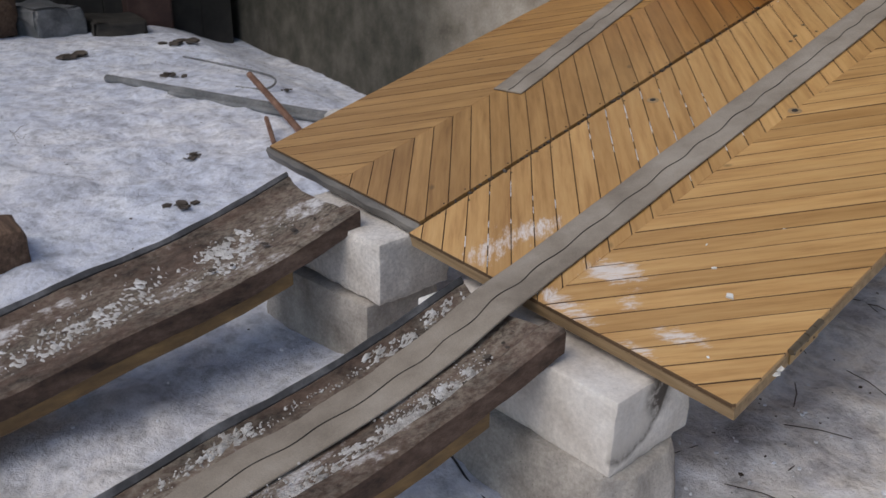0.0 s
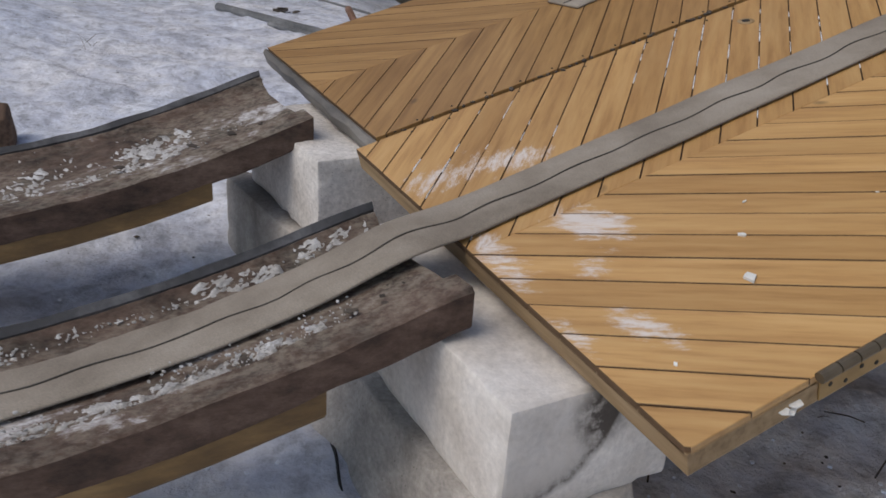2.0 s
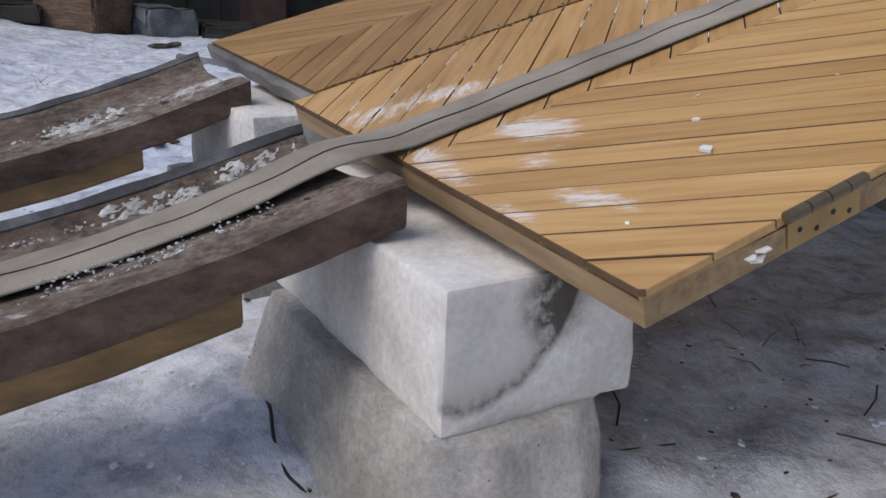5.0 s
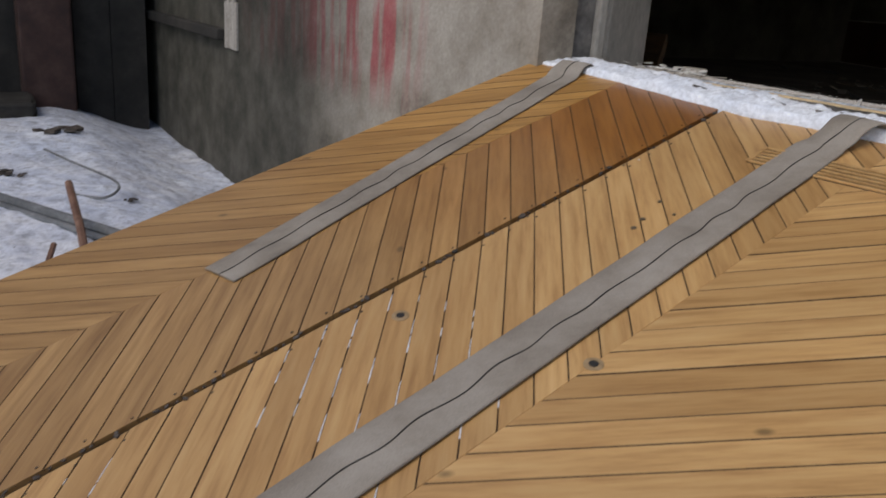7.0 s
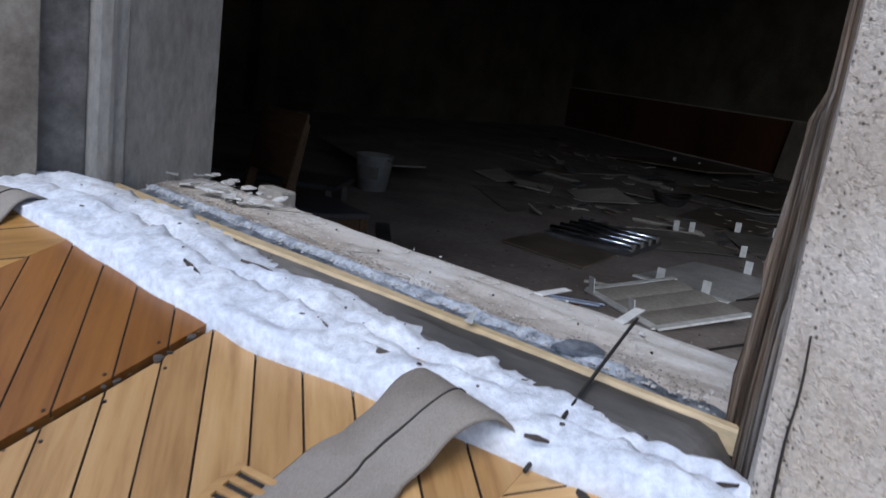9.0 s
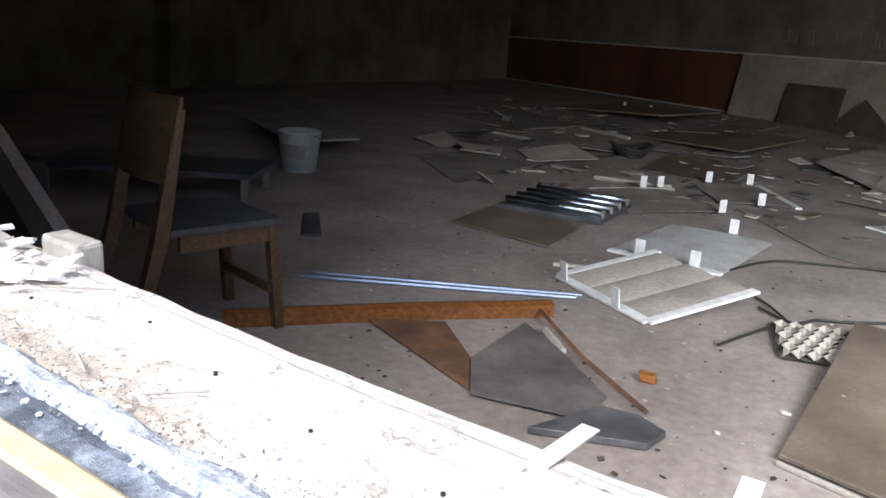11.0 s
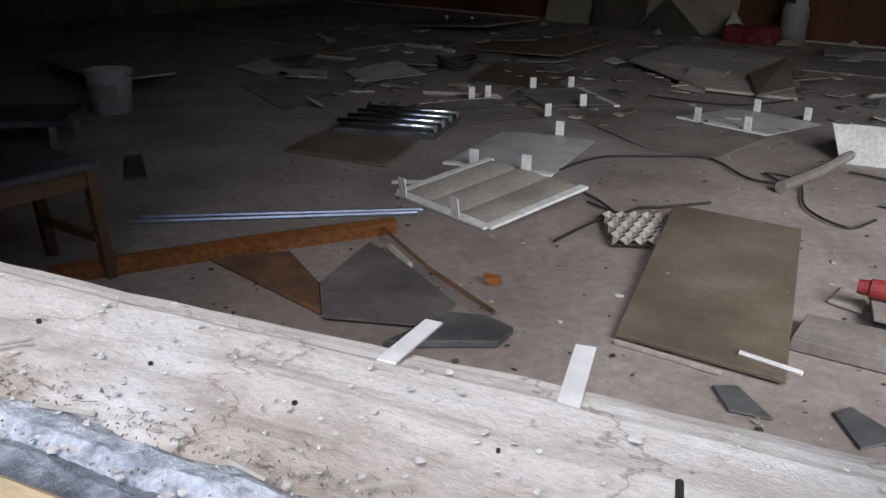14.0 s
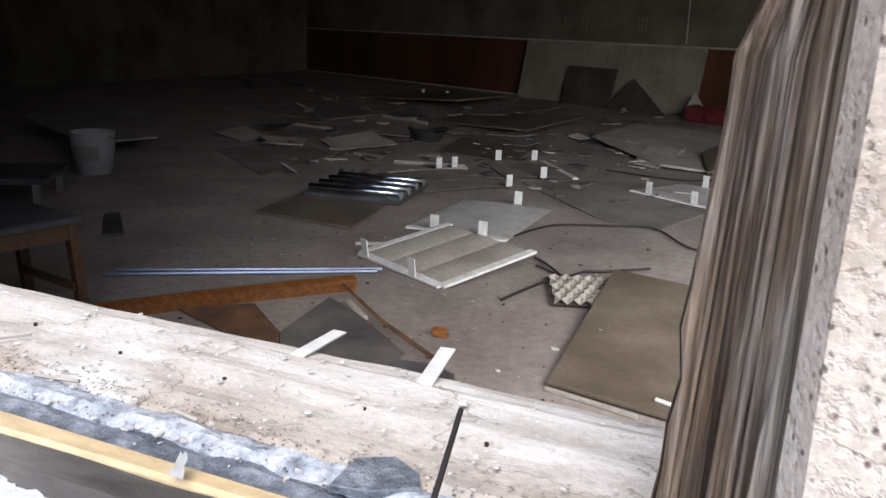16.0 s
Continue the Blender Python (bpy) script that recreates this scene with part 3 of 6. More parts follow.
# ---- ground ----
def ground_height(x, y):
    p = Vector((x, y, 0))
    near = max(0.0, 1 - max(abs(x + 0.5), abs(y - 0.3)) / 9)
    rise = min(1.0, max(0.0, (-1.2 - x) / 1.6))
    h = GROUND + 0.08 * rise * rise * (3 - 2 * rise)
    h += (0.022 * noise.noise(p * 3.1) + 0.017 * noise.noise(p * 8.3) + 0.006 * noise.noise(p * 19.0)) * (0.4 + near)
    h += 0.05 * noise.noise(p * 0.6 + Vector((7, 3, 0))) * rise
    if -1.6 < x < 1.2 and y > -1:
        q = p * 6.5
        h += 0.014 * noise.noise(q) + 0.01 * abs(noise.noise(q * 2.3)) + 0.006 * noise.noise(q * 5.1)
    if x < -2.4 and y > 0.7:
        s = min(1.0, (y - 0.7) / 0.9) * min(1.0, (-2.4 - x) / 1.2)
        h -= 0.25 * s * s * (3 - 2 * s)
    if x < -2.6:
        h += 0.14 * math.exp(-((y + 1.7) ** 2) / 0.5) * min(1, (-x - 2.6) / 1.2)
    return h


def grid_axis(lo, hi, fine_lo, fine_hi, fine, coarse):
    out, v = [], lo
    while v < hi:
        out.append(v)
        inside = fine_lo <= v < fine_hi
        gap = 0 if inside else min(abs(v - fine_lo), abs(v - fine_hi))
        v += fine if inside else min(coarse, fine + gap * 0.35)
    return out + [hi]


gx, gy = grid_axis(-70, 60, -6.5, 1.2, 0.035, 12), grid_axis(-70, 1.75, -2.2, 1.75, 0.035, 12)
bm = loft([[(x, y, ground_height(x, y)) for y in gy] for x in gx], closed=False)
ground = smooth(single("ground", bm, M_SNOW, "old trodden snow with grit over a yard", "ground", kind="structure"))

rnd = random.Random(4)
spots = []
for _ in range(420):
    x, y = (rnd.gauss(-0.2, 0.5), rnd.gauss(0.5, 0.5)) if rnd.random() < 0.45 else (rnd.uniform(-6, -1), rnd.uniform(-1.6, 1.5))
    if y < 1.6:
        spots.append((x, y, ground_height(x, y) + 0.003))
single("snow_grit", flakes(spots, 0.0042, thick=0.15, seed=3), M_GRIT, "dark crumbs and dead leaves on the snow", "debris", kind="stuff")
spots = []
for _ in range(420):
    x, y = rnd.gauss(-0.25, 0.6), rnd.gauss(0.0, 0.45)
    if y < 1.5:
        spots.append((x, y, ground_height(x, y) + 0.002))
single("snow_crumbs", flakes(spots, 0.0038, thick=0.5, seed=5), M_FRESH, "loose white snow crumbs by the blocks", "snow", kind="stuff")

# ---- facade ----
OUT, INNER = 1.70, 2.29


def wall_piece(name, x0, x1, y0, y1, z0, z1, mat, label="stained grey plaster wall of the building"):
    return single(name, cuboid((x0, y0, z0), (x1, y1, z1)), mat, label, "wall", kind="structure")


TOP = 4.1
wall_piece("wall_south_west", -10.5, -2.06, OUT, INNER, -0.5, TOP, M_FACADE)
wall_piece("wall_south_corner", -2.06, -1.872, OUT, 1.845, -0.5, TOP, M_FACADE, "chipped grey plaster corner of the wall")
wall_piece("wall_south_lintel", -1.872, 10.0, OUT, INNER, 3.35, TOP, M_CONC, "concrete lintel over the windows")
wall_piece("wall_south_apron", -2.06, 10.0, 1.95, INNER - 0.005, -0.5, 1.125, M_CONC, "concrete wall below the window")
wall_piece("wall_south_ledge", -2.06, -0.62, 1.82, 1.95, -0.5, 1.118, M_CONC, "concrete ledge under the snow")
for a, b in ((2.7, 3.5), (5.9, 10.0)):
    wall_piece("wall_south_pier", a, b, 1.945, INNER, 1.125, 3.35, M_CONC, "concrete pier between the windows")
# pillar with splayed reveal beside the opening
FACE = 1.945
poly = [(-0.524, 1.958), (-0.49, 1.951), (0.30, FACE), (0.30, INNER), (-0.5, INNER), (-0.506, 2.06), (-0.514, 2.0), (-0.534, 1.981)]
steps = 40
rows = []
for k in range(steps + 1):
    z = -0.3 + (3.35 + 0.3) * k / steps
    rows.append([(x + 0.005 * noise.noise(Vector((x * 9, z * 7, i * 3.0))), y + 0.004 * noise.noise(Vector((z * 6, y * 9, i * 2.0))), z) for i, (x, y) in enumerate(poly)])
pillar = single("wall_south_pillar", loft(rows), M_PEBBLE, "pale pebble-dashed concrete pillar with a crack", "pillar", kind="structure")
pts = curve_points([(-0.501 + 0.005 * noise.noise(Vector((0, 0, k * 0.9))) + 0.0025 * noise.noise(Vector((3, 0, k * 2.3))), 1.9535, 1.04 + 0.05 * k) for k in range(7)], 5)
bm = loft([[(p.x - w, p.y + 0.008, p.z), (p.x - w, p.y - 0.0048, p.z), (p.x + w, p.y - 0.0048, p.z), (p.x + w, p.y + 0.008, p.z)] for p, w in zip(pts, np.linspace(0.0016, 0.0004, len(pts)))])
part("crack", bm, M_BLACK, pillar, "thin dark crack in the plaster")
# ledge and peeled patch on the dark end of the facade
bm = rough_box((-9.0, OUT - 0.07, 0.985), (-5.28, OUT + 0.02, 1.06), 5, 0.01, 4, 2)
single("wall_ledge", bm, M_SHED, "near-black ledge along the wall", "ledge", kind="structure")
peeled = thing("peeled_panel", "pale peeled corrugated patch on the dark wall", "panel", pose(-5.28, OUT - 0.012, 0.94))
for k in range(5):
    part("strip", rough_box((0.052 * k, -0.008, 0), (0.052 * k + 0.044, 0.01, 0.3 + 0.02 * (k % 2)), 2, 0.003, 20, k, 0.003), M_PALE, peeled)

# ---- frame of the opening ----
frame_left = thing("window_1", "weathered window frame with no glass, its sill flaking", "window", kind="structure")
part("outer_groove", cuboid((-2.06, 1.845, 1.12), (-1.9, 1.95, 3.35), 0.006), M_RAIL, frame_left, "dark weather groove")
part("moulding", cuboid((-2.06, 1.95, 1.14), (-1.882, 2.0, 3.35), 0.014), M_JAMB, frame_left, "rounded grey-white moulding")
part("inner_moulding", cuboid((-2.06, 2.002, 1.16), (-1.897, 2.03, 3.35), 0.008), M_JAMB, frame_left, "grey-white bead")
part("jamb", slab([(-2.06, 2.032), (-1.905, 2.032), (-1.985, INNER), (-2.06, INNER)], 1.16, 3.35, 0.0), M_JAMB, frame_left, "grey-white painted jamb board")
# weathered post on the other side: deep upright grain ridges
rows = []
for k in range(73):
    z = 1.12 + 2.22 * k / 72
    row = []
    for i in range(65):
        t = i / 64
        edge = -0.602 + 0.06 * min(0.3, max(0.0, z - 1.24)) + 0.009 * min(1.0, max(0.0, (z - 1.52) / 0.03))
        x, y = -0.532 + (edge + 0.532) * t, 1.984 + 0.09 * t
        wave = math.sin(t * 29 + 2.2 * noise.noise(Vector((t * 9, z * 1.3, 0))) + 0.5 * noise.noise(Vector((t * 5, z * 6, 4))))
        ridge = -0.011 * max(0.0, 1 - abs(wave) * (1.6 + noise.noise(Vector((t * 11, z * 0.7, 6))))) + 0.003 * noise.noise(Vector((t * 26, z * 2.0, 3)))
        if i > 58:
            x += 0.006 * noise.noise(Vector((0, z * 9.0, 9))) + 0.004 * noise.noise(Vector((0, z * 31.0, 4)))
        row.append((x - ridge * 0.5, y - ridge * 0.8, z))
    row += [(edge + 0.012, 2.2, z), (-0.5, 2.21, z), (-0.5, 2.0, z)]
    rows.append(row)
post = part("weathered_post", loft(rows), M_OLDWOOD, frame_left, "grey weathered post with deep grain ridges")


def lumpy_strip(x0, x1, profile, steps, amp, freq, seed):
    """A long lumpy bar along x; profile: (y, z) points from front to back."""
    rows = []
    for k in range(steps + 1):
        x = x0 + (x1 - x0) * k / steps
        end = min(1.0, min(k, steps - k) / 3 + 0.25)
        row = []
        for i, (y, z) in enumerate(profile):
            n = noise.noise(Vector((x * freq, i * 0.9, seed))) + 0.5 * noise.noise(Vector((x * freq * 2.7, i * 1.7, seed + 4)))
            z0 = profile[0][1]
            row.append((x, y + amp * 0.8 * noise.noise(Vector((x * freq * 1.3, i * 0.7, seed + 9))), z0 + (z - z0) * end + amp * n * (0 if i in (0, len(profile) - 1) else 1)))
        rows.append(row)
    return loft(rows)


part("lower_rail", lumpy_strip(-1.9, -0.545, [(1.955, 1.12), (1.953, 1.168), (1.96, 1.186), (1.985, 1.194), (2.002, 1.1955), (2.03, 1.195), (2.034, 1.12)], 60, 0.003, 6, 1), M_RAIL, frame_left, "wet grey bottom rail")
strip_rows = []
for k in range(40):
    x = -1.9 + 1.345 * k / 39
    d = 0.003 * noise.noise(Vector((x * 2.2, 1, 0))) + 0.04 * (x + 1.0) * (1 if x > -1.5 else 0) - (0.02 if x <= -1.5 else 0)
    slim = 0.011 * min(1.0, max(0.0, (x + 1.25) / 0.5))
    strip_rows.append([(x, 2.016 + d, 1.17), (x, 2.014 + d, 1.196), (x, 2.018 + d, 1.1995), (x, 2.038 + d - slim, 1.2005), (x, 2.043 + d - slim, 1.197), (x, 2.043 + d - slim, 1.17)])
part("yellow_strip", loft(strip_rows), M_YELLOW, frame_left, "bare yellow wooden strip")
part("putty_ridge", lumpy_strip(-1.9, -0.72, [(2.066, 1.17), (2.072, 1.192), (2.082, 1.1985), (2.094, 1.198), (2.104, 1.192), (2.108, 1.17)], 150, 0.005, 21, 12), M_PUTTY, frame_left, "broken pale putty ridge")
part("film_strip", lumpy_strip(-1.9, -0.58, [(2.03, 1.165), (2.036, 1.186), (2.062, 1.193), (2.076, 1.188), (2.09, 1.193), (2.1, 1.165)], 120, 0.006, 17, 5), M_FILM, frame_left, "crumpled blue-grey film and old putty")
rows = []
for k in range(121):
    x = -1.98 + 1.44 * k / 120
    row = [(x, 2.085, 1.125)]
    for i in range(24):
        t = i / 23
        y = 2.087 + (0.222 - 0.03 * min(0.4, max(0.0, -0.9 - x))) * t
        n = noise.noise(Vector((x * 3, y * 22, 2))) * 0.004 + noise.noise(Vector((x * 14, y * 40, 6))) * 0.002
        edge = -0.012 * max(0, 1 - t / 0.12) - 0.005 * max(0, (t - 0.9) / 0.1)
        low = -0.003 if t > 0.85 else 0
        row.append((x, y + (0.004 * noise.noise(Vector((x * 9, 0, 3))) if i == 23 else 0), 1.192 + n + edge + low))
    row.append((x, 2.288, 1.125))
    rows.append(row)
part("sill_board", loft(rows), M_SILL, frame_left, "flaking off-white wooden sill")

spots = [(rnd.uniform(-1.95, -0.62), 2.09 + 0.19 * rnd.random() ** 1.3, 1.196) for _ in range(420)]
single("sill_flakes", flakes(spots, 0.0022, seed=8), M_CHIP, "white paint flakes on the sill", "debris", kind="stuff")
spots = [(rnd.uniform(-1.95, -0.62), rnd.gauss(2.092, 0.016), 1.195) for _ in range(1300)]
single("sill_grit", flakes(spots, 0.0011, thick=0.4, seed=9), M_BURNT, "grey crumbs along the edge of the sill", "debris", kind="stuff")
for x, y, r in ((-1.026, 2.186, 0.003), (-1.159, 2.185, 0.0025), (-0.754, 2.188, 0.003), (-0.876, 2.196, 0.002), (-1.30, 2.2, 0.003), (-1.45, 2.23, 0.003), (-1.60, 2.18, 0.003)):
    single("nail_head", tube([(x, y, 1.19), (x, y, 1.1945)], r * 0.7, 8), M_BLACK, "dark nail head in the sill board", "nail", "nails in the sill")
for x, y, r in ((-0.745, 2.249, 0.008), (-0.777, 2.187, 0.009), (-0.80, 2.245, 0.007), (-0.70, 2.2, 0.007), (-1.002, 2.251, 0.006), (-0.66, 2.22, 0.006)):
    single("plaster_lump", flakes([(x, y, 1.196)], r * 0.75, thick=0.35, seed=int(-x * 1000)), M_CHIP, "white plaster lump on the sill", "plaster", "plaster lumps")
for a, b, w in (((-1.30, 2.125, 1.198), (-1.262, 2.165, 1.2), 0.0025), ((-1.41, 2.13, 1.198), (-1.37, 2.115, 1.2), 0.003), ((-0.93, 2.12, 1.197), (-0.905, 2.135, 1.199), 0.002),
                ((-1.18, 2.1, 1.197), (-1.13, 2.107, 1.199), 0.004), ((-1.02, 2.108, 1.196), (-0.985, 2.1, 1.198), 0.003), ((-1.62, 2.2, 1.198), (-1.55, 2.25, 1.2), 0.003)):
    single("wood_splinter", tube([a, b], w * 0.55, 4), M_PALE, "pale wood splinter on the sill", "splinter", "splinters on the sill")
for name, x, lean in (("a", -1.0, 0.004), ("b", -0.856, 0.0)):
    bm = cuboid((-0.0085, -0.02, -0.001), (0.0085, 0.068, 0.001), 0.0004)
    single("metal_tab", bm, M_CLIP, "white metal tab sticking out from the sill", "tab", "tabs on the sill", m=pose(x, 2.29, 1.1915, -2 if name == "a" else 4, 0, 1 if name == "a" else 8))
bracket = single("corner_bracket", rough_box((-1.79, 2.285, 1.12), (-1.7, 2.325, 1.212), 2, 0.003, 20, 4, 0.006), M_JAMB, "white broken frame corner at the sill", "bracket")
spots = [(rnd.uniform(-1.99, -1.62), rnd.uniform(2.14, 2.28), 1.198 + 0.012 * rnd.random()) for _ in range(45)]
bm = bmesh.new()
for _ in range(640):
    x = rnd.uniform(-1.85, -0.66)
    y = 2.108 + abs(rnd.gauss(0, 0.018))
    a, n = rnd.uniform(0, 3.14), rnd.uniform(0.0012, 0.0028) * rnd.choice((1, 1, 1, 1, 2.4))
    z = 1.1958
    d = Vector((math.cos(a), math.sin(a) * 0.6, rnd.uniform(-0.1, 0.1))) * n
    tube([Vector((x, y, z)) - d, Vector((x, y, z)) + d], rnd.uniform(0.0004, 0.0008), 4, bm)
single("sill_splinters", bm, M_CRUST, "small grey-brown splinters strewn along the sill", "debris", kind="stuff")
single("peeling_paint", flakes(spots, 0.016, thick=0.12, seed=12), M_CHIP, "curled peeling paint pieces by the jamb", "debris", kind="stuff")
bm = slab([(-0.83, 2.062), (-0.8, 2.068), (-0.768, 2.09), (-0.778, 2.108), (-0.805, 2.122), (-0.832, 2.106)], 1.195, 1.2015, 0.0008)
single("tar_paper", bm, M_FILM, "dark grey scrap of tar paper on the sill", "paper")
bm = loft([[(-0.936 + 0.014 * u + 0.004 * noise.noise(Vector((u * 3, w * 3, 2))), 2.012 + 0.012 * w * (1 - u * 0.5), 1.206 + 0.02 * w * (0.4 + 0.6 * abs(noise.noise(Vector((u * 5, w * 4, 5)))) + 0.5 * u)) for w in (0, 0.25, 0.5, 0.75, 1)] for u in (0, 0.25, 0.5, 0.75, 1)], closed=False)
bmesh.ops.solidify(bm, geom=bm.faces[:], thickness=0.0006)
single("torn_paper", bm, M_TAPE, "crumpled white paper scrap on the yellow strip", "paper")
spots = [(rnd.uniform(-1.9, -0.6), rnd.gauss(2.074, 0.011), 1.194) for _ in range(230)]
single("putty_crumbs", flakes(spots, 0.003, thick=0.3, seed=78), M_CHIP, "broken white putty along the film", "debris", kind="stuff")

# snow along the threshold
FRONT = ((-1.95, 1.725), (-1.65, 1.765), (-1.27, 1.781), (-1.09, 1.797), (-0.915, 1.829), (-0.7, 1.868), (-0.5, 1.92))
snow_rows = []
for k in range(200):
    x = -1.955 + 1.445 * k / 199
    front = float(np.interp(x, [p[0] for p in FRONT], [p[1] for p in FRONT])) + 0.01 * noise.noise(Vector((x * 7, 0, 1)))
    back = 1.984 + 0.016 * min(1.0, max(0.0, (x + 1.35) / 0.3)) + 0.014 * noise.noise(Vector((x * 5, 3, 1))) + (0.022 if -1.6 < x < -1.42 else 0)
    base = 1.148 + 0.045 * min(1.0, (-x - 0.5) / 1.2)
    end = min(1, k / 4, (199 - k) / 2.5)
    row = []
    for i in range(17):
        t = i / 16
        y = front - 0.012 + (back - front + 0.012) * t
        body = 0.026 * math.sin(math.pi * min(1, 0.12 + t * 0.95)) ** 0.6
        lump = 0.011 * noise.noise(Vector((x * 9, t * 3.2, 4))) + 0.011 * noise.noise(Vector((x * 24, t * 8, 7))) + 0.006 * noise.noise(Vector((x * 60, t * 20, 2)))
        gap = 0.042 * math.exp(-((t - 0.5 - 0.08 * noise.noise(Vector((x * 3, 5, 5)))) ** 2) / 0.004) * min(1.25, max(0, 0.55 + 1.7 * noise.noise(Vector((x * 4.5, 1, 8)))))
        row.append((x, y, base + 0.01 * t + (body + lump * min(1, t * 6 + 0.25) - gap) * end + 0.004))
    row += [(x, back, 1.118), (x, front - 0.012, 1.118)]
    snow_rows.append(row)
smooth(single("snow_strip", loft(snow_rows), M_FRESH, "strip of fresh white snow along the threshold", "snow"))
spots = [(x, rnd.uniform(float(np.interp(x, [p[0] for p in FRONT], [p[1] for p in FRONT])) + 0.01, 1.95), 1.186 + 0.045 * min(1.0, (-x - 0.5) / 1.2)) for x in [rnd.uniform(-1.9, -0.56) for _ in range(26)]]
single("snow_litter", flakes(spots, 0.0028, thick=0.3, seed=15), M_GRIT, "dark wood crumbs on the snow strip", "debris", kind="stuff")
# Dark slivers paint the shade inside the gaps of the snow strip.
for x0, y0, x1, y1, w in ((-1.287, 1.906, -1.203, 1.921, 0.0032), (-1.315, 1.829, -1.245, 1.814, 0.0064), (-1.113, 1.872, -1.023, 1.856, 0.0032), (-0.966, 1.861, -0.877, 1.867, 0.0096), (-0.873, 1.868, -0.819, 1.861, 0.0051), (-0.771, 1.856, -0.744, 1.860, 0.0045), (-0.710, 1.849, -0.688, 1.861, 0.0045), (-0.620, 1.808, -0.600, 1.803, 0.0080), (-0.558, 1.919, -0.533, 1.961, 0.0032), (-1.654, 1.854, -1.697, 1.915, 0.0026)):
    w *= 0.55
    z0, z1 = (1.174 + 0.045 * min(1.0, (-x - 0.5) / 1.2) for x in (x0, x1))
    bm = loft([[(x0, y0 - w * 0.5, z0), (x0, y0 + w * 0.5, z0), (x0, y0, z0 + 0.004)], [((x0 + x1) / 2, (y0 + y1) / 2 - w * 1.6, (z0 + z1) / 2), ((x0 + x1) / 2, (y0 + y1) / 2 + w * 1.3, (z0 + z1) / 2), ((x0 + x1) / 2, (y0 + y1) / 2, (z0 + z1) / 2 + 0.006)], [(x1, y1 - w * 0.4, z1), (x1, y1 + w * 0.4, z1), (x1, y1, z1 + 0.003)]])
    single("wood_sliver", bm, M_GRIT, "dark sliver standing in for the shade in a gap of the snow", "sliver", "slivers in the snow")
single("thin_stick", tube(curve_points([(-0.7, 1.845, 1.15), (-0.718, 1.94, 1.186), (-0.737, 2.04, 1.221), (-0.757, 2.135, 1.248)], 4), 0.0026, 7, taper=0.85), M_BLACK, "thin black stick leaning over the threshold", "stick")

# ---- the two door leaves laid as a ramp ----
DECK = Matrix(((0.98907, -0.1263, 0.07606, 0), (0.14272, 0.94963, -0.279, 0), (-0.03699, 0.2868, 0.95727, 0.551), (0, 0, 0, 1)))


def chevron_planks(leaf, key, x0, x1, xa, y0, y1, pitch, phase, slopes, point):
    """Planks of one leaf: chevrons with their points on x = xa. point: +1 towards the building, -1 away from it."""
    for half, (xl, xr) in enumerate(((x0, xa), (xa, x1))):
        step, start = pitch[half], phase[half]
        m = slopes[half] * (1 if half == 0 else -1) * point
        base = [(xl, y0), (xr, y0), (xr, y1), (xl, y1)]
        reach = int(math.ceil((y1 - y0) / step)) + 20
        for k in range(-reach, reach):
            lo, hi = start + k * step + 0.001, start + (k + 1) * step - 0.001
            poly = clip_poly(base, m, -1, m * xa - lo)
            poly = clip_poly(poly, -m, 1, hi - m * xa) if len(poly) > 2 else poly
            if len(poly) < 3 or abs(area(poly)) < 4e-4:
                continue
            rise = 0.0012 * noise.noise(Vector((k * 1.7, half * 5, xa)))
            board = part("plank", slab(poly, -0.012, rise, 0.0008), M_PLANK[(key, half)], leaf)
            board.data.materials.append(M_GROOVE)
            board.data.polygons.foreach_set("material_index", [0 if f.normal.z > 0.9 or abs(f.normal.y) < 0.1 else 1 for f in board.data.polygons])


right_leaf = thing("door_leaf", "varnished pine door leaf with chevron planks, laid as a ramp", "door", DECK, "door leaves of the ramp")
dark_top(part("core", cuboid((-0.91, 0, -0.041), (0, 2.11, -0.0075), 0.002), M_CORE, right_leaf, "bare pine door edge"), M_GROOVE)
chevron_planks(right_leaf, "right", -0.91, 0.0, -0.455, 0.0, 2.11, (0.0785, 0.0793), (0.3, 0.311), (1.0, 1.068), -1)
left_leaf = thing("door_leaf", "orange-stained pine door leaf with chevron planks, laid as a ramp", "door", DECK, "door leaves of the ramp")
dark_top(part("core", cuboid((-1.677, 0.047, -0.041), (-0.926, 2.075, -0.0075), 0.002), M_CORE, left_leaf, "darkened door edge"), M_GROOVE)
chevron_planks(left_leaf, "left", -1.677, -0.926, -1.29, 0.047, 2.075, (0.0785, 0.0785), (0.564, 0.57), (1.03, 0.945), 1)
rows = []
for k in range(40):
    x = -1.68 + 0.762 * k / 39
    n = 0.004 * noise.noise(Vector((x * 11, 0, 0)))
    rows.append([(x, 0.046, -0.04), (x, 0.032 + n, -0.038), (x, 0.03 + n, -0.012 + n), (x, 0.04, -0.004 + n), (x, 0.046, -0.006)])
part("weather_strip", loft(rows), M_RAIL, left_leaf, "frayed grey weather strip")
part("joint_gap", cuboid((-0.925, 0.06, -0.03), (-0.911, 2.06, -0.012), 0.001), M_GRIT, left_leaf, "dark strip in the gap beside the other leaf")
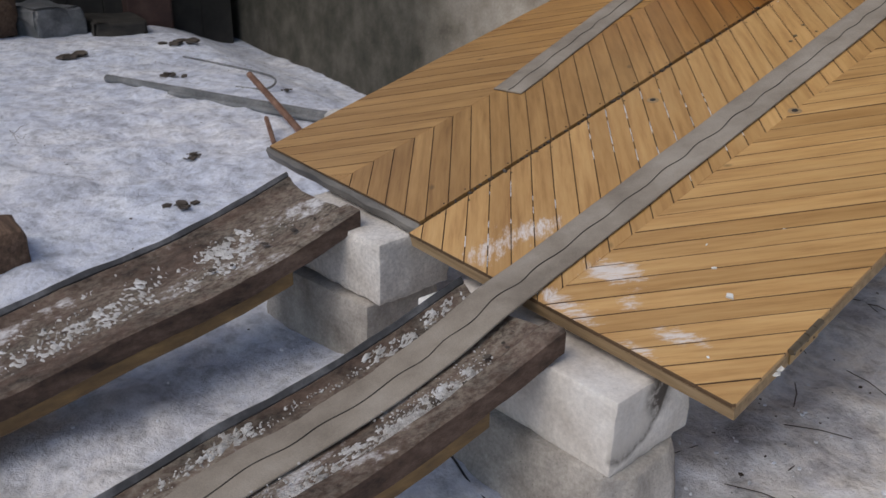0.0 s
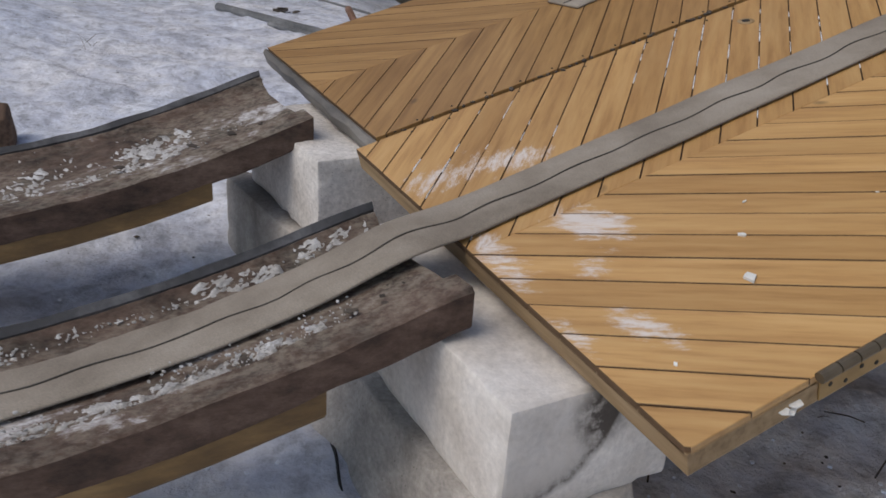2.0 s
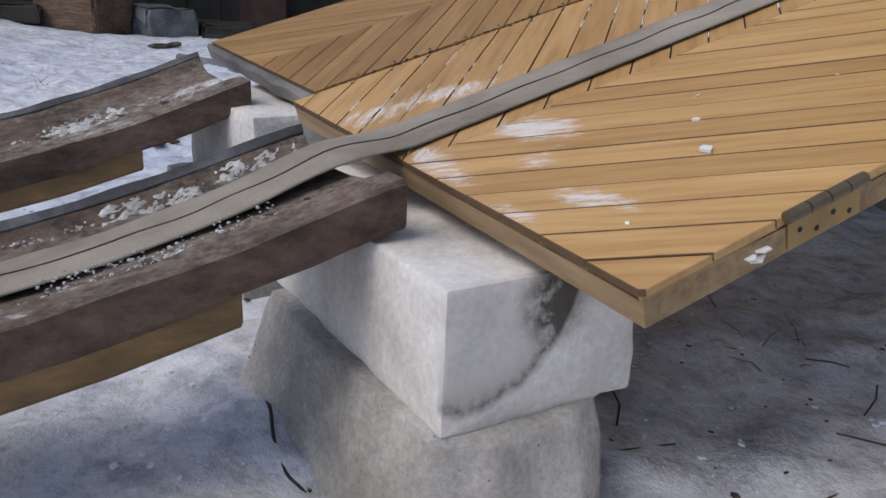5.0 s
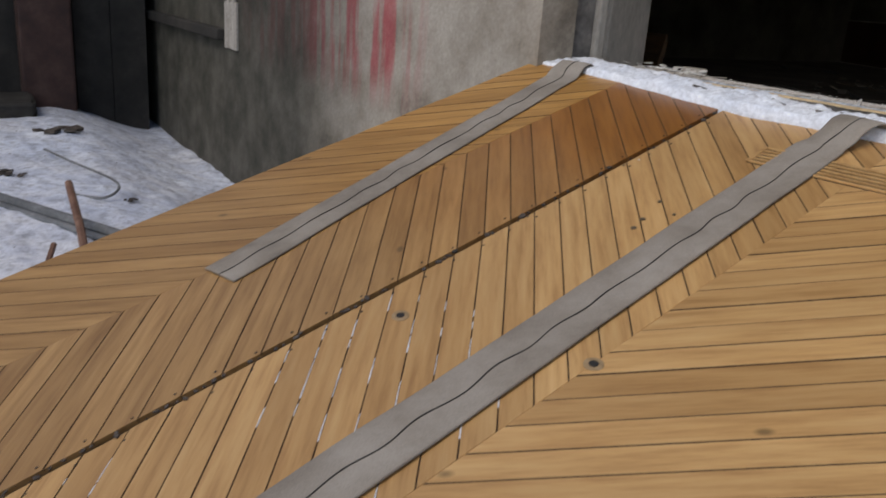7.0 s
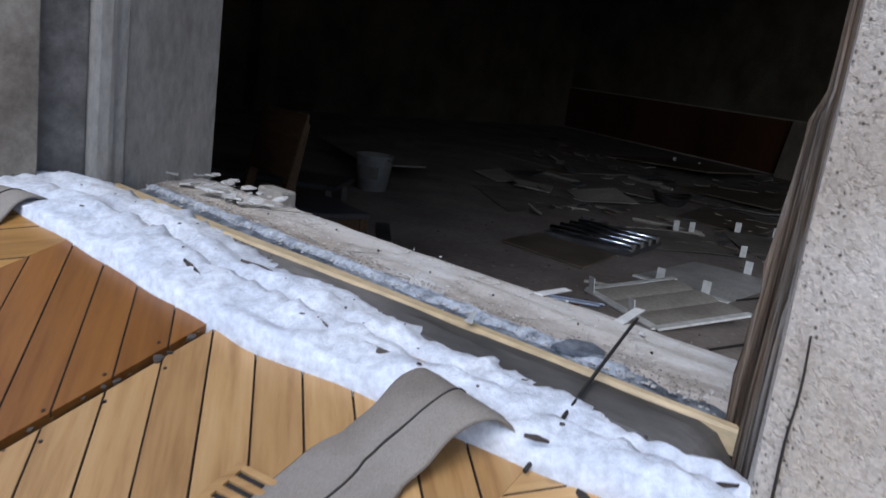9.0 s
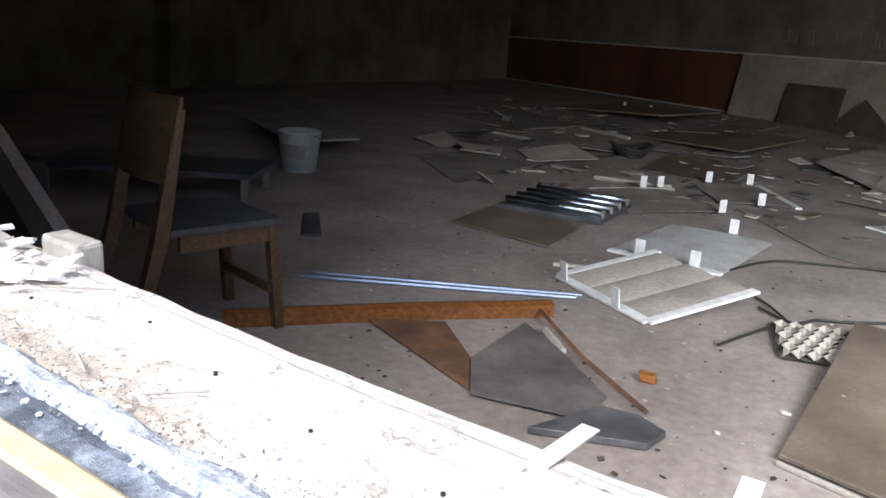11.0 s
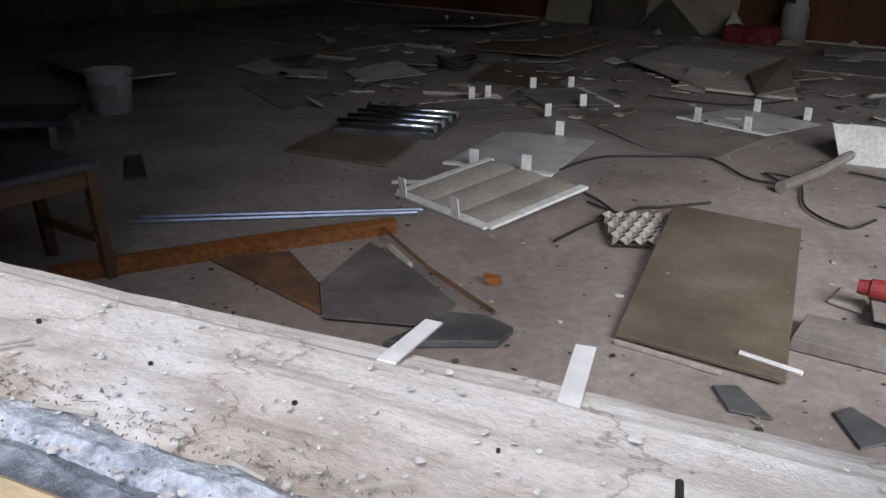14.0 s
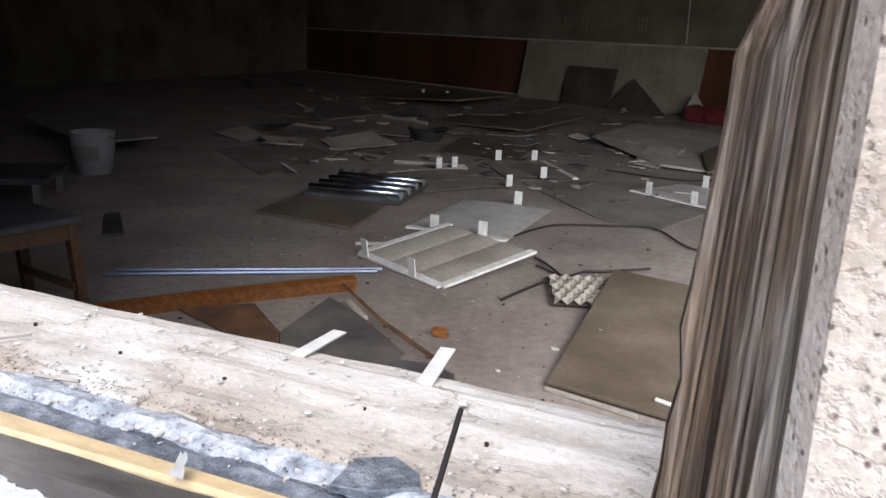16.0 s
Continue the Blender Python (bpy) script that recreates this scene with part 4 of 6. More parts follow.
# hinge on the long edge
hinge = part("hinge", cuboid((0.001, 0.175, -0.037), (0.0035, 0.275, -0.006), 0.0008), M_BRASSY, right_leaf, "yellowed hinge plate with screw holes")
for k in range(4):
    part("knuckle", tube([(0.006, 0.17 + 0.027 * k, 0.0015), (0.006, 0.195 + 0.027 * k, 0.0015)], 0.0068, 10), M_STEEL, hinge, "worn steel knuckle")
for k in range(4):
    part("screw_hole", tube([(0.0034, 0.19 + 0.023 * k, -0.02 - 0.008 * (k % 2)), (0.0042, 0.19 + 0.023 * k, -0.02 - 0.008 * (k % 2))], 0.003, 8), M_BLACK, hinge)
part("paint_splash", flakes([(0.001, 0.135, -0.03), (0.001, 0.127, -0.024), (0.001, 0.142, -0.022)], 0.006, thick=0.15, seed=2), M_TAPE, right_leaf, "white paint splash")
# drilled plugs
for x, y in ((-0.818, 0.859), (-0.453, 0.985)):
    bm = bmesh.new()
    for r0, r1, z in ((0.018, 0.0085, 0.0022),):
        ring = [[(x + r * math.cos(6.283 * k / 20), y + 0.9 * r * math.sin(6.283 * k / 20), h) for k in range(20)] for r, h in ((r0, -0.004), (r0, z * 0.6), (r0 * 0.8, z), (r1 * 1.1, z), (r1, -0.004))]
        loft(ring, bm)
    plug = part("lock_plug", bm, M_CORE, right_leaf, "pale worn ring round a drilled hole")
    part("hole", tube([(x, y, 0.0005), (x, y, 0.0026)], 0.0083, 12), M_BLACK, plug, "dark drilled hole")
for x, y, r in ((-0.699, 1.416, 0.006), (-0.69, 1.375, 0.006), (-0.66, 1.47, 0.004), (-0.72, 1.5, 0.005)):
    part("screw", tube([(x, y, -0.002), (x, y, 0.0022)], r, 10), M_STEEL, right_leaf, "rusty screw head")
for k in range(24):
    y = 0.11 + 0.0787 * k
    part("nail", tube([(-0.893 + 0.004 * (k % 2), y, -0.002), (-0.893 + 0.004 * (k % 2), y, 0.0014)], 0.0024, 6), M_BLACK, right_leaf)
    part("nail", tube([(-0.934 - 0.003 * (k % 3), y + 0.03, -0.002), (-0.934 - 0.003 * (k % 3), y + 0.03, 0.0014)], 0.0024, 6), M_BLACK, left_leaf)
# routed vent panel
VT = Matrix.Translation((-0.685, 1.77, 0)) @ Matrix.Rotation(radians(3.2), 4, "Z")
vent = part("vent", slab([(0, 0), (0.45, 0), (0.462, 0.012), (0.462, 0.078), (0.45, 0.09), (0, 0.09)], 0.0, 0.002, 0.0), M_BLACK, right_leaf, "routed wooden vent with long slots")
vent.matrix_local = VT
for k in range(6):
    y = 0.004 + 0.0163 * k
    part("slat", cuboid((0.006, y - 0.004 + 0.0, 0.001), (0.44, y + 0.0045, 0.0055), 0.0012), M_PLANK[("right", 1)], vent)
for x0_, x1_ in ((-0.002, 0.008), (0.438, 0.462)):
    part("rail", cuboid((x0_, 0.0, 0.001), (x1_, 0.09, 0.0058), 0.0014), M_PLANK[("right", 1)], vent)
# splinters and dirt along the joint of the leaves
spots = [(rnd.gauss(-0.9135, 0.004), rnd.uniform(0.06, 2.0), 0.001) for _ in range(110)]
tagged(part("joint_dirt", flakes(spots, 0.0045, thick=0.4, seed=21), M_GRIT, right_leaf, "dark crumbs in the joint"), kind="stuff")
bm = flakes([(-0.166, 0.241, 0.0015), (-0.1, 0.07, 0.0015), (-0.24, 0.3, 0.0012), (-0.3, 0.36, 0.001), (-0.89, 1.64, 0.003), (-0.2, 0.5, 0.001)], 0.0065, thick=0.3, seed=22)
single("white_crumbs", bm, M_TAPE, "small white plaster crumbs on the ramp", "debris", kind="stuff", m=DECK)
# snow left in the grooves
bm = bmesh.new()
for k in range(-4, 10):
    for half, s, lo in ((0, 1.0, 0.3 + (k - 3) * 0.0785),):
        for _ in range(8 if half == 0 else 3):
            t = rnd.uniform(0.02, 0.42)
            x = -0.455 + (-t if half == 0 else t)
            y = lo + s * t
            if not 0.01 < y < 1.0 or (half == 1 and (y > 0.3 or t > 0.3)) or (half == 0 and not (y < 0.3 or 0.5 < y < 0.95)):
                continue
            ln = rnd.uniform(0.012, 0.06)
            d = Vector(((-1 if half == 0 else 1), s, 0)).normalized()
            p, q = Vector((x, y, -0.0005)), Vector((x, y, -0.0005)) + d * ln
            tube([p, (p + q) / 2 + Vector((0, 0, 0.001)), q], rnd.uniform(0.0007, 0.0015), 5, bm, taper=0.7)
single("groove_snow", bm, M_FRESH, "thin snow left in the plank grooves", "snow", kind="stuff", m=DECK)


# ---- hoses ----
def hose(name, centre, width, label, seed, flare=0.0):
    """A flat canvas hose along a line of (point, side, up) with a wavy stitched seam."""
    half = width / 2
    rows, seam, run = [], [], 0.0
    for i, (p, side, up) in enumerate(centre):
        wob = 0.003 * noise.noise(Vector((i * 0.055, seed, 0)))
        w = half * (1 + 0.05 * noise.noise(Vector((i * 0.06, seed, 4))))
        w *= 1 + flare * max(0.0, 1 - (len(centre) - 1 - i) / 22)
        prof = [(-1, 0.001), (-0.93, 0.0045), (-0.5, 0.0065), (0, 0.006), (0.5, 0.0065), (0.93, 0.0045), (1, 0.001), (0.9, -0.0005), (0, -0.0008), (-0.9, -0.0005)]
        rows.append([p + side * (wob + u * w) + up * (h + (0.0012 * noise.noise(Vector((i * 0.1, u * 2, seed))) if h > 0.002 else 0)) for u, h in prof])
        run += (p - centre[max(i - 1, 0)][0]).length
        s = 0.0052 * math.sin(run * 6.283 / 0.155 + 1.5 * noise.noise(Vector((run * 4, 2, seed)))) * (0.75 + 0.6 * noise.noise(Vector((run * 2.2, 7, seed))))
        seam.append((p + side * (wob + s + half * 0.08) + up * 0.0068, side, up))
    ob = thing(name, label, "hose", group="flat canvas hoses")
    body = smooth(part("canvas", loft(rows), M_HOSE, ob))
    bm = loft([[p - s * 0.0014 - u * 0.001, p - s * 0.001 + u * 0.0008, p + s * 0.001 + u * 0.0008, p + s * 0.0014 - u * 0.001] for p, s, u in seam])
    part("seam", bm, M_STITCH, body, "wavy dark stitching")
    return ob


def deck_point(x, y, z):
    return DECK @ Vector((x, y, z))


def frames(points):
    """Points with their side and up directions along a line."""
    out = []
    for i, p in enumerate(points):
        d = (points[min(i + 1, len(points) - 1)] - points[max(i - 1, 0)]).normalized()
        side = d.cross(Vector((0, 0, 1))).normalized()
        out.append((p, side, side.cross(d)))
    return out


# ---- curved beams ----
class Beam:
    """A curved, hollowed beam that runs up to the ramp: plan line and height along y."""

    def __init__(self, x_left, x_right, y_end, heights):
        self.xl, self.xr, self.ye, self.hs = x_left, x_right, y_end, heights

    def z(self, y):
        hs = self.hs
        ys, zs = [h[0] for h in hs], [h[1] for h in hs]
        return float(np.interp(-y, [-v for v in ys], zs))

    def zs(self, y):
        return sum(self.z(y + d) for d in (-0.08, -0.04, 0, 0.04, 0.08)) / 5 if y < self.ye - 0.08 else self.z(y)

    def at(self, u, y, dz):
        shift = -0.123 * (y - self.ye)
        return Vector((self.xl + (self.xr - self.xl) * u + shift, y - 0.0 + 0.07 * (u - 0.5) * (1 if y > self.ye - 0.2 else 1), self.zs(y) + dz + 0.028 * (0.5 - u) * self.tilt))

    tilt = 0.2

    def build(self, label, under_from):
        ob = thing("curved_beam", label, "beam", group="curved beams of the ramp")
        rows, lip, low = [], [], []
        n = 90
        for k in range(n + 1):
            y = self.ye - 1.75 * k / n
            wear = lambda i: 0.0045 * noise.noise(Vector((i * 0.8, y * 9, self.xl))) + 0.002 * noise.noise(Vector((i * 2.1, y * 31, self.xl)))
            prof = [(0.0, -0.05), (0.0, 0.0), (0.03, 0.004), (0.09, -0.012), (0.2, -0.022), (0.35, -0.026), (0.5, -0.026), (0.65, -0.024), (0.76, -0.02),
                    (0.815, -0.008), (0.835, 0.0), (0.975, -0.001), (0.998, -0.006), (1.0, -0.03), (0.998, -0.056), (0.98, -0.06), (0.5, -0.06)]
            rows.append([self.at(u, y, h + wear(i)) for i, (u, h) in enumerate(prof)])
            if k < n * 0.85:
                e = 0.004 * noise.noise(Vector((y * 14, self.xl, 3)))
                lip.append([self.at(-0.03, y, -0.02), self.at(-0.025, y, 0.014 + e), self.at(-0.005, y, 0.017 + e), self.at(0.018, y, 0.006), self.at(0.01, y, -0.006)])
        body = part("hollowed_top", loft(rows), M_BEAM, ob)
        part("rubber_edge", loft(lip), M_RUBBER, ob, "frayed black rubber edge")
        y0, y1 = under_from, self.ye - 1.7
        a = [self.at(0.1, y0, -0.05), self.at(1.0, y0, -0.05), self.at(0.995, y0, -0.098), self.at(0.1, y0, -0.098)]
        rows = []
        for k in range(12):
            y = y0 + (y1 - y0) * k / 11
            w = 0.003 * noise.noise(Vector((y * 7, 1, self.xl)))
            rows.append([self.at(0.1, y, -0.045), self.at(0.992, y, -0.045), self.at(0.992 + w, y, -0.09 + w), self.at(0.97, y, -0.097), self.at(0.1, y, -0.097)])
        part("under_timber", loft(rows), M_UNDER, ob, "sawn yellow underside timber")
        return ob


beam_a = Beam(-0.592, -0.325, -0.14, [(-0.08, 0.592), (-0.16, 0.575), (-0.36, 0.512), (-0.48, 0.484), (-0.6, 0.46), (-0.76, 0.438), (-0.93, 0.394), (-1.4, 0.33), (-1.9, 0.26)])
beam_a.build("rotten brown curved beam with a hose lying in it", -0.335)
beam_b = Beam(-1.385, -1.065, -0.215, [(-0.12, 0.628), (-0.22, 0.608), (-0.4, 0.542), (-0.62, 0.482), (-0.83, 0.45), (-1.05, 0.396), (-1.5, 0.335), (-2.1, 0.25)])
beam_b.build("rotten brown curved beam dusted with snow", -0.42)
spots = []
for _ in range(800):
    y = rnd.uniform(-1.2, -0.26)
    u = rnd.gauss(0.74, 0.08)
    if noise.noise(Vector((y * 6, 0, 2))) > -0.15 and 0.58 < u < 0.92:
        spots.append(tuple(beam_a.at(u, y, -0.008)))
for _ in range(350):
    y = rnd.uniform(-1.2, -0.2)
    if noise.noise(Vector((y * 9, 5, 2))) > -0.1:
        spots.append(tuple(beam_a.at(rnd.uniform(0.05, 0.15), y, -0.009)))
single("snow_crumbs_on_beam", flakes(spots, 0.0019, thick=0.55, seed=31), M_CRUMB, "crumbled snow along the hollow beam", "snow", kind="stuff")
spots = []
for _ in range(800):
    y, u = rnd.uniform(-1.4, -0.3), rnd.uniform(0.05, 0.82)
    if noise.noise(Vector((y * 5, u * 3, 8))) > 0.05:
        spots.append(tuple(beam_b.at(u, y, -0.022)))
single("snow_crumbs_on_beam", flakes(spots, 0.0021, thick=0.55, seed=32), M_CRUMB, "crumbled snow scattered over the beam", "snow", kind="stuff")

HOLLOW = ((0.0, 0.0), (0.03, 0.004), (0.09, -0.012), (0.2, -0.022), (0.35, -0.026), (0.5, -0.026), (0.65, -0.023), (0.76, -0.02), (0.815, -0.008), (0.835, 0.0), (0.975, -0.001))


def beam_snow(beam, u0, u1, y0, y1, cover, label, seed):
    """A thin uneven sheet of snow in a beam's hollow, showing only where it lies thick enough."""
    us = np.linspace(u0, u1, 26)
    rows = []
    for y in np.linspace(y0, y1, 320):
        row = []
        for u in us:
            q = Vector((u * 2.0, y * 5.0, seed))
            side = min(1.0, min(u - u0, u1 - u) / ((u1 - u0) * 0.3))
            h = 0.005 * noise.noise(q) + 0.007 * noise.noise(q * 4.7) + 0.008 * noise.noise(q * 13) + 0.009 * noise.noise(q * 37) + 0.006 * noise.noise(q * 83) + cover - 0.008 * (1 - side)
            row.append(beam.at(u, y, float(np.interp(u, [p[0] for p in HOLLOW], [p[1] for p in HOLLOW])) + min(h, 0.0042)))
        rows.append(row)
    return smooth(single("snow_on_beam", loft(rows, closed=False), M_CRUMB, label, "snow", kind="stuff"))


beam_snow(beam_a, 0.6, 0.835, -1.6, -0.3, 0.0, "thin crumbling snow along the hose in the beam", 3)
beam_snow(beam_a, 0.02, 0.16, -1.6, -0.16, -0.0025, "thin snow along the rubber edge", 6)
beam_snow(beam_b, 0.05, 0.8, -1.9, -0.4, -0.0025, "patches of thin snow in the hollow beam", 9)
for beam, lo in ((beam_b, -0.62), (beam_a, -0.42)):
    spots = [tuple(beam.at(rnd.uniform(0.62, 0.88), rnd.uniform(lo, beam.ye - 0.05), -0.0105)) for _ in range(16)]
    single("rot_spots", flakes(spots, 0.008, thick=0.12, seed=61), M_GRIT, "dark rotten spots near the end of the beam", "rot", kind="stuff")
line = [beam_a.at(0.37 + 0.02 * math.sin(y * 3), y, -0.021) for y in np.linspace(-1.75, -0.42, 110)]
line += curve_points([line[-1], beam_a.at(0.345, -0.28, -0.018), beam_a.at(0.33, -0.15, -0.008), deck_point(-0.542, 0.03, 0.004), deck_point(-0.545, 0.13, 0.0022)], 7)[1:]
line += [deck_point(-0.542 - 0.052 * y / 2.05, y, 0.0022) for y in np.linspace(0.15, 1.93, 145)]
line += curve_points([deck_point(-0.588, 1.94, 0.0022), deck_point(-0.58, 1.975, 0.013), deck_point(-0.57, 2.01, 0.034), deck_point(-0.558, 2.042, 0.036), deck_point(-0.548, 2.062, 0.006)], 6)[1:]
hose("fire_hose", frames(line), 0.118, "grey-brown flat canvas hose with wavy stitching", 1.0, 0.3)
line = [deck_point(-1.25 - 0.235 * (y - 0.69) / 1.36, y, 0.0022) for y in np.linspace(0.69, 1.98, 100)]
line += curve_points([deck_point(-1.476, 1.99, 0.0022), deck_point(-1.486, 2.03, 0.016), deck_point(-1.49, 2.07, 0.022), deck_point(-1.495, 2.095, 0.004)], 5)[1:]
hose("fire_hose", frames(line), 0.108, "short grey flat canvas hose on the stained door", 5.0)


# ---- block stacks ----
def block_with_soot():
    m, nt, b = tree("block_with_soot_arc")
    v = coords(nt)
    n, f = noise_tex(nt, v, 5, 6), noise_tex(nt, v, 90, 4, 0.7)
    col = ramp(nt, n, [(0.3, (0.48, 0.435, 0.395)), (0.46, (0.68, 0.64, 0.6)), (0.65, (0.8, 0.775, 0.75))])
    ln = nt.nodes.new("ShaderNodeVectorMath")
    ln.operation = "DISTANCE"
    ln.inputs[1].default_value = (0.0, 0.03, 0.175)
    nt.links.new(v, ln.inputs[0])
    wob = nt.nodes.new("ShaderNodeMath")
    wob.operation = "MULTIPLY_ADD"
    wob.inputs[1].default_value = 0.06
    nt.links.new(n, wob.inputs[0])
    nt.links.new(ln.outputs["Value"], wob.inputs[2])
    ring = ramp(nt, wob.outputs[0], [(0.1, grey(0.12)), (0.14, grey(0.28)), (0.158, grey(0.5)), (0.172, grey(0.95)), (0.184, grey(0.0))])
    ring = blend(nt, 1.0, ring, ramp(nt, f, [(0.35, grey(0.4)), (0.65, grey(1))]), "MULTIPLY")
    near = nt.nodes.new("ShaderNodeVectorMath")
    near.operation = "DISTANCE"
    near.inputs[1].default_value = (0.0, 0.14, 0.138)
    nt.links.new(coords(nt, (1, 1, 1)), near.inputs[0])
    smear = blend(nt, 1.0, ramp(nt, near.outputs["Value"], [(0.02, grey(0.95)), (0.06, grey(0))]), ramp(nt, noise_tex(nt, coords(nt, (1, 2.2, 2.6)), 13, 6, 0.7), [(0.35, grey(0.2)), (0.55, grey(1))]), "MULTIPLY")
    ring = blend(nt, 1.0, ring, smear, "ADD")
    sep = nt.nodes.new("ShaderNodeSeparateXYZ")
    nt.links.new(v, sep.inputs[0])
    end_only = node(nt, "ShaderNodeMapRange")
    end_only.inputs[1].default_value, end_only.inputs[2].default_value = -0.016, -0.006
    nt.links.new(sep.outputs[0], end_only.inputs[0])
    ring = blend(nt, 1.0, ring, end_only.outputs[0], "MULTIPLY")
    col = blend(nt, ring, col, (0.1, 0.088, 0.08))
    col = blend(nt, 0.5, col, ramp(nt, f, [(0.3, grey(0.7)), (0.7, grey(1.25))]), "MULTIPLY")
    nt.links.new(col, b.inputs["Base Color"])
    b.inputs["Roughness"].default_value = 0.95
    bump(nt, b, f, 0.35, 0.003)
    return m


TURN = 9.5
block = smooth(single("building_block", rough_box((-0.57, 0, 0), (0, 0.268, 0.172), 13, 0.006, 9, 1, 0.005), block_with_soot(), "pale grey aerated block with a soot arc, carrying the ramp", "block", "blocks under the ramp", m=pose(-0.157, -0.117, 0.331, 0, 0, TURN)))
foot = [(-0.52, -0.095), (-0.158, -0.08), (-0.062, -0.016), (0.022, 0.085), (0.04, 0.178), (0.0, 0.235), (-0.52, 0.235)]
head = [(-0.52, -0.012), (-0.16, -0.01), (-0.05, 0.004), (-0.008, 0.06), (-0.01, 0.17), (-0.03, 0.22), (-0.52, 0.22)]
low = loft([[(x, y, -0.03) for x, y in foot], [(x + (u - x) * 0.55, y + (v - y) * 0.55, 0.05) for (x, y), (u, v) in zip(foot, head)], [(x, y, 0.17) for x, y in head]])
bmesh.ops.subdivide_edges(low, edges=low.edges[:], cuts=6, use_grid_fill=True)
bmesh.ops.triangulate(low, faces=[f for f in low.faces if len(f.verts) > 4])
for v in low.verts:
    v.co += Vector((noise.noise(v.co * 7), noise.noise(v.co * 7 + Vector((5, 0, 0))), noise.noise(v.co * 7 + Vector((0, 5, 0))) * 0.3)) * 0.013
    v.co += Vector((noise.noise(v.co * 30), noise.noise(v.co * 30 + Vector((5, 0, 0))), 0)) * 0.004
smooth(single("building_block", low, M_BLOCK_OLD, "dirty grey block with a broken corner, standing in the snow", "block", "blocks under the ramp", m=pose(-0.125, -0.12, 0.163, 0, 0, TURN)))
smooth(single("building_block", rough_box((-0.42, 0, 0), (0, 0.25, 0.175), 13, 0.008, 8, 7, 0.006), M_BLOCK, "pale grey chipped block under a curved beam", "block", "blocks under the ramp", m=pose(-0.93, -0.197, 0.378, 0, 0, TURN + 2)))
smooth(single("building_block", rough_box((-0.46, 0, -0.03), (0, 0.27, 0.2), 13, 0.009, 7, 11, 0.007), M_BLOCK_OLD, "grey block with mortar traces, standing in the snow", "block", "blocks under the ramp", m=pose(-0.95, -0.225, 0.177, 0, 0, TURN + 5)))

pts = [(-0.6 + 0.055 * k + 0.012 * math.sin(k * 2.1), -0.262 + 0.006 * k + 0.01 * math.sin(k * 1.3), 0) for k in range(8)]
single("snow_crack", tube(curve_points([(x, y, ground_height(x, y) - 0.001) for x, y, _ in pts], 4), 0.0032, 5, taper=0.6), M_BLACK, "black crack in the snow along the block", "crack")

# ---- things in the yard ----
log = smooth(single("timber_log", rough_box((-0.11, -0.85, 0), (0.11, 0, 0.16), 6, 0.012, 7, 3, 0.04), M_LOG, "dark brown squared log lying in the snow", "log", m=pose(-2.13, -0.9, 0.2, 0, 0, 8)))
gz = ground_height
for a, b, r, label in (((-4.65, -0.11), (-1.9, 1.32), 0.026, "long grey pole lying in the snow"), ((-4.1, 0.12), (-2.0, 1.2), 0.016, "thin grey pole beside the long pole")):
    pts = [(a[0] + (b[0] - a[0]) * t, a[1] + (b[1] - a[1]) * t, gz(a[0] + (b[0] - a[0]) * t, a[1] + (b[1] - a[1]) * t) + r * 1.3) for t in (0, 0.2, 0.4, 0.6, 0.8, 1)]
    zmean = max(p[2] for p in pts)
    single("grey_pole", tube([(p[0], p[1], zmean - 0.015) for p in pts], r, 9), M_GREYPIPE, label, "pole", "poles in the snow")
single("broken_stick", tube([(-2.86, 0.42, 0.30), (-3.25, 0.45, 0.36), (-3.7, 0.47, 0.44)], 0.018, 7), M_BRICKRED, "red-brown broken stick propped on the poles", "stick")
single("broken_stick", tube([(-2.8, 0.25, 0.29), (-3.1, 0.33, 0.34)], 0.012, 6), M_BRICKRED, "short red-brown stick in the snow", "stick")
smooth(single("plastic_lump", rough_box((-0.16, -0.1, 0), (0.16, 0.1, 0.13), 4, 0.02, 7, 9, 0.05), M_WHITE, "grey-white plastic canister in the snow", "canister", m=pose(-2.78, 0.68, 0.27, 0, 0, 30)))
pts = curve_points([(-5.2, 0.52, gz(-5.2, 0.52) + 0.03), (-4.7, 0.6, gz(-4.7, 0.6) + 0.05), (-4.1, 0.75, gz(-4.1, 0.75) + 0.06), (-3.95, 0.66, gz(-3.95, 0.66) + 0.02), (-4.1, 0.52, gz(-4.1, 0.52))], 6)
single("bent_wire", tube(pts, 0.007, 6), M_GREYPIPE, "bent grey wire lying on the snow", "wire")
for x, y, s, label in ((-2.3, -0.33, 0.06, "dark clump of dead leaves on the snow"), (-3.97, 0.79, 0.035, "black lump on the snow"), (-2.9, -0.1, 0.05, "dark litter on the snow"), (-4.6, 0.3, 0.07, "dark litter on the snow"), (-5.6, -0.2, 0.1, "dark litter on the snow"), (-1.9, -0.26, 0.03, "dark lump on the snow"), (-5.9, 0.7, 0.12, "dark litter on the snow")):
    sp = [(rnd.gauss(x, s * 0.5), rnd.gauss(y, s * 0.5), gz(x, y) + 0.012 * rnd.random()) for _ in range(10)]
    single("dead_leaves", flakes(sp, s * 0.33, thick=0.25, seed=int(-x * 100)), M_GRIT, label, "litter", "litter on the snow")
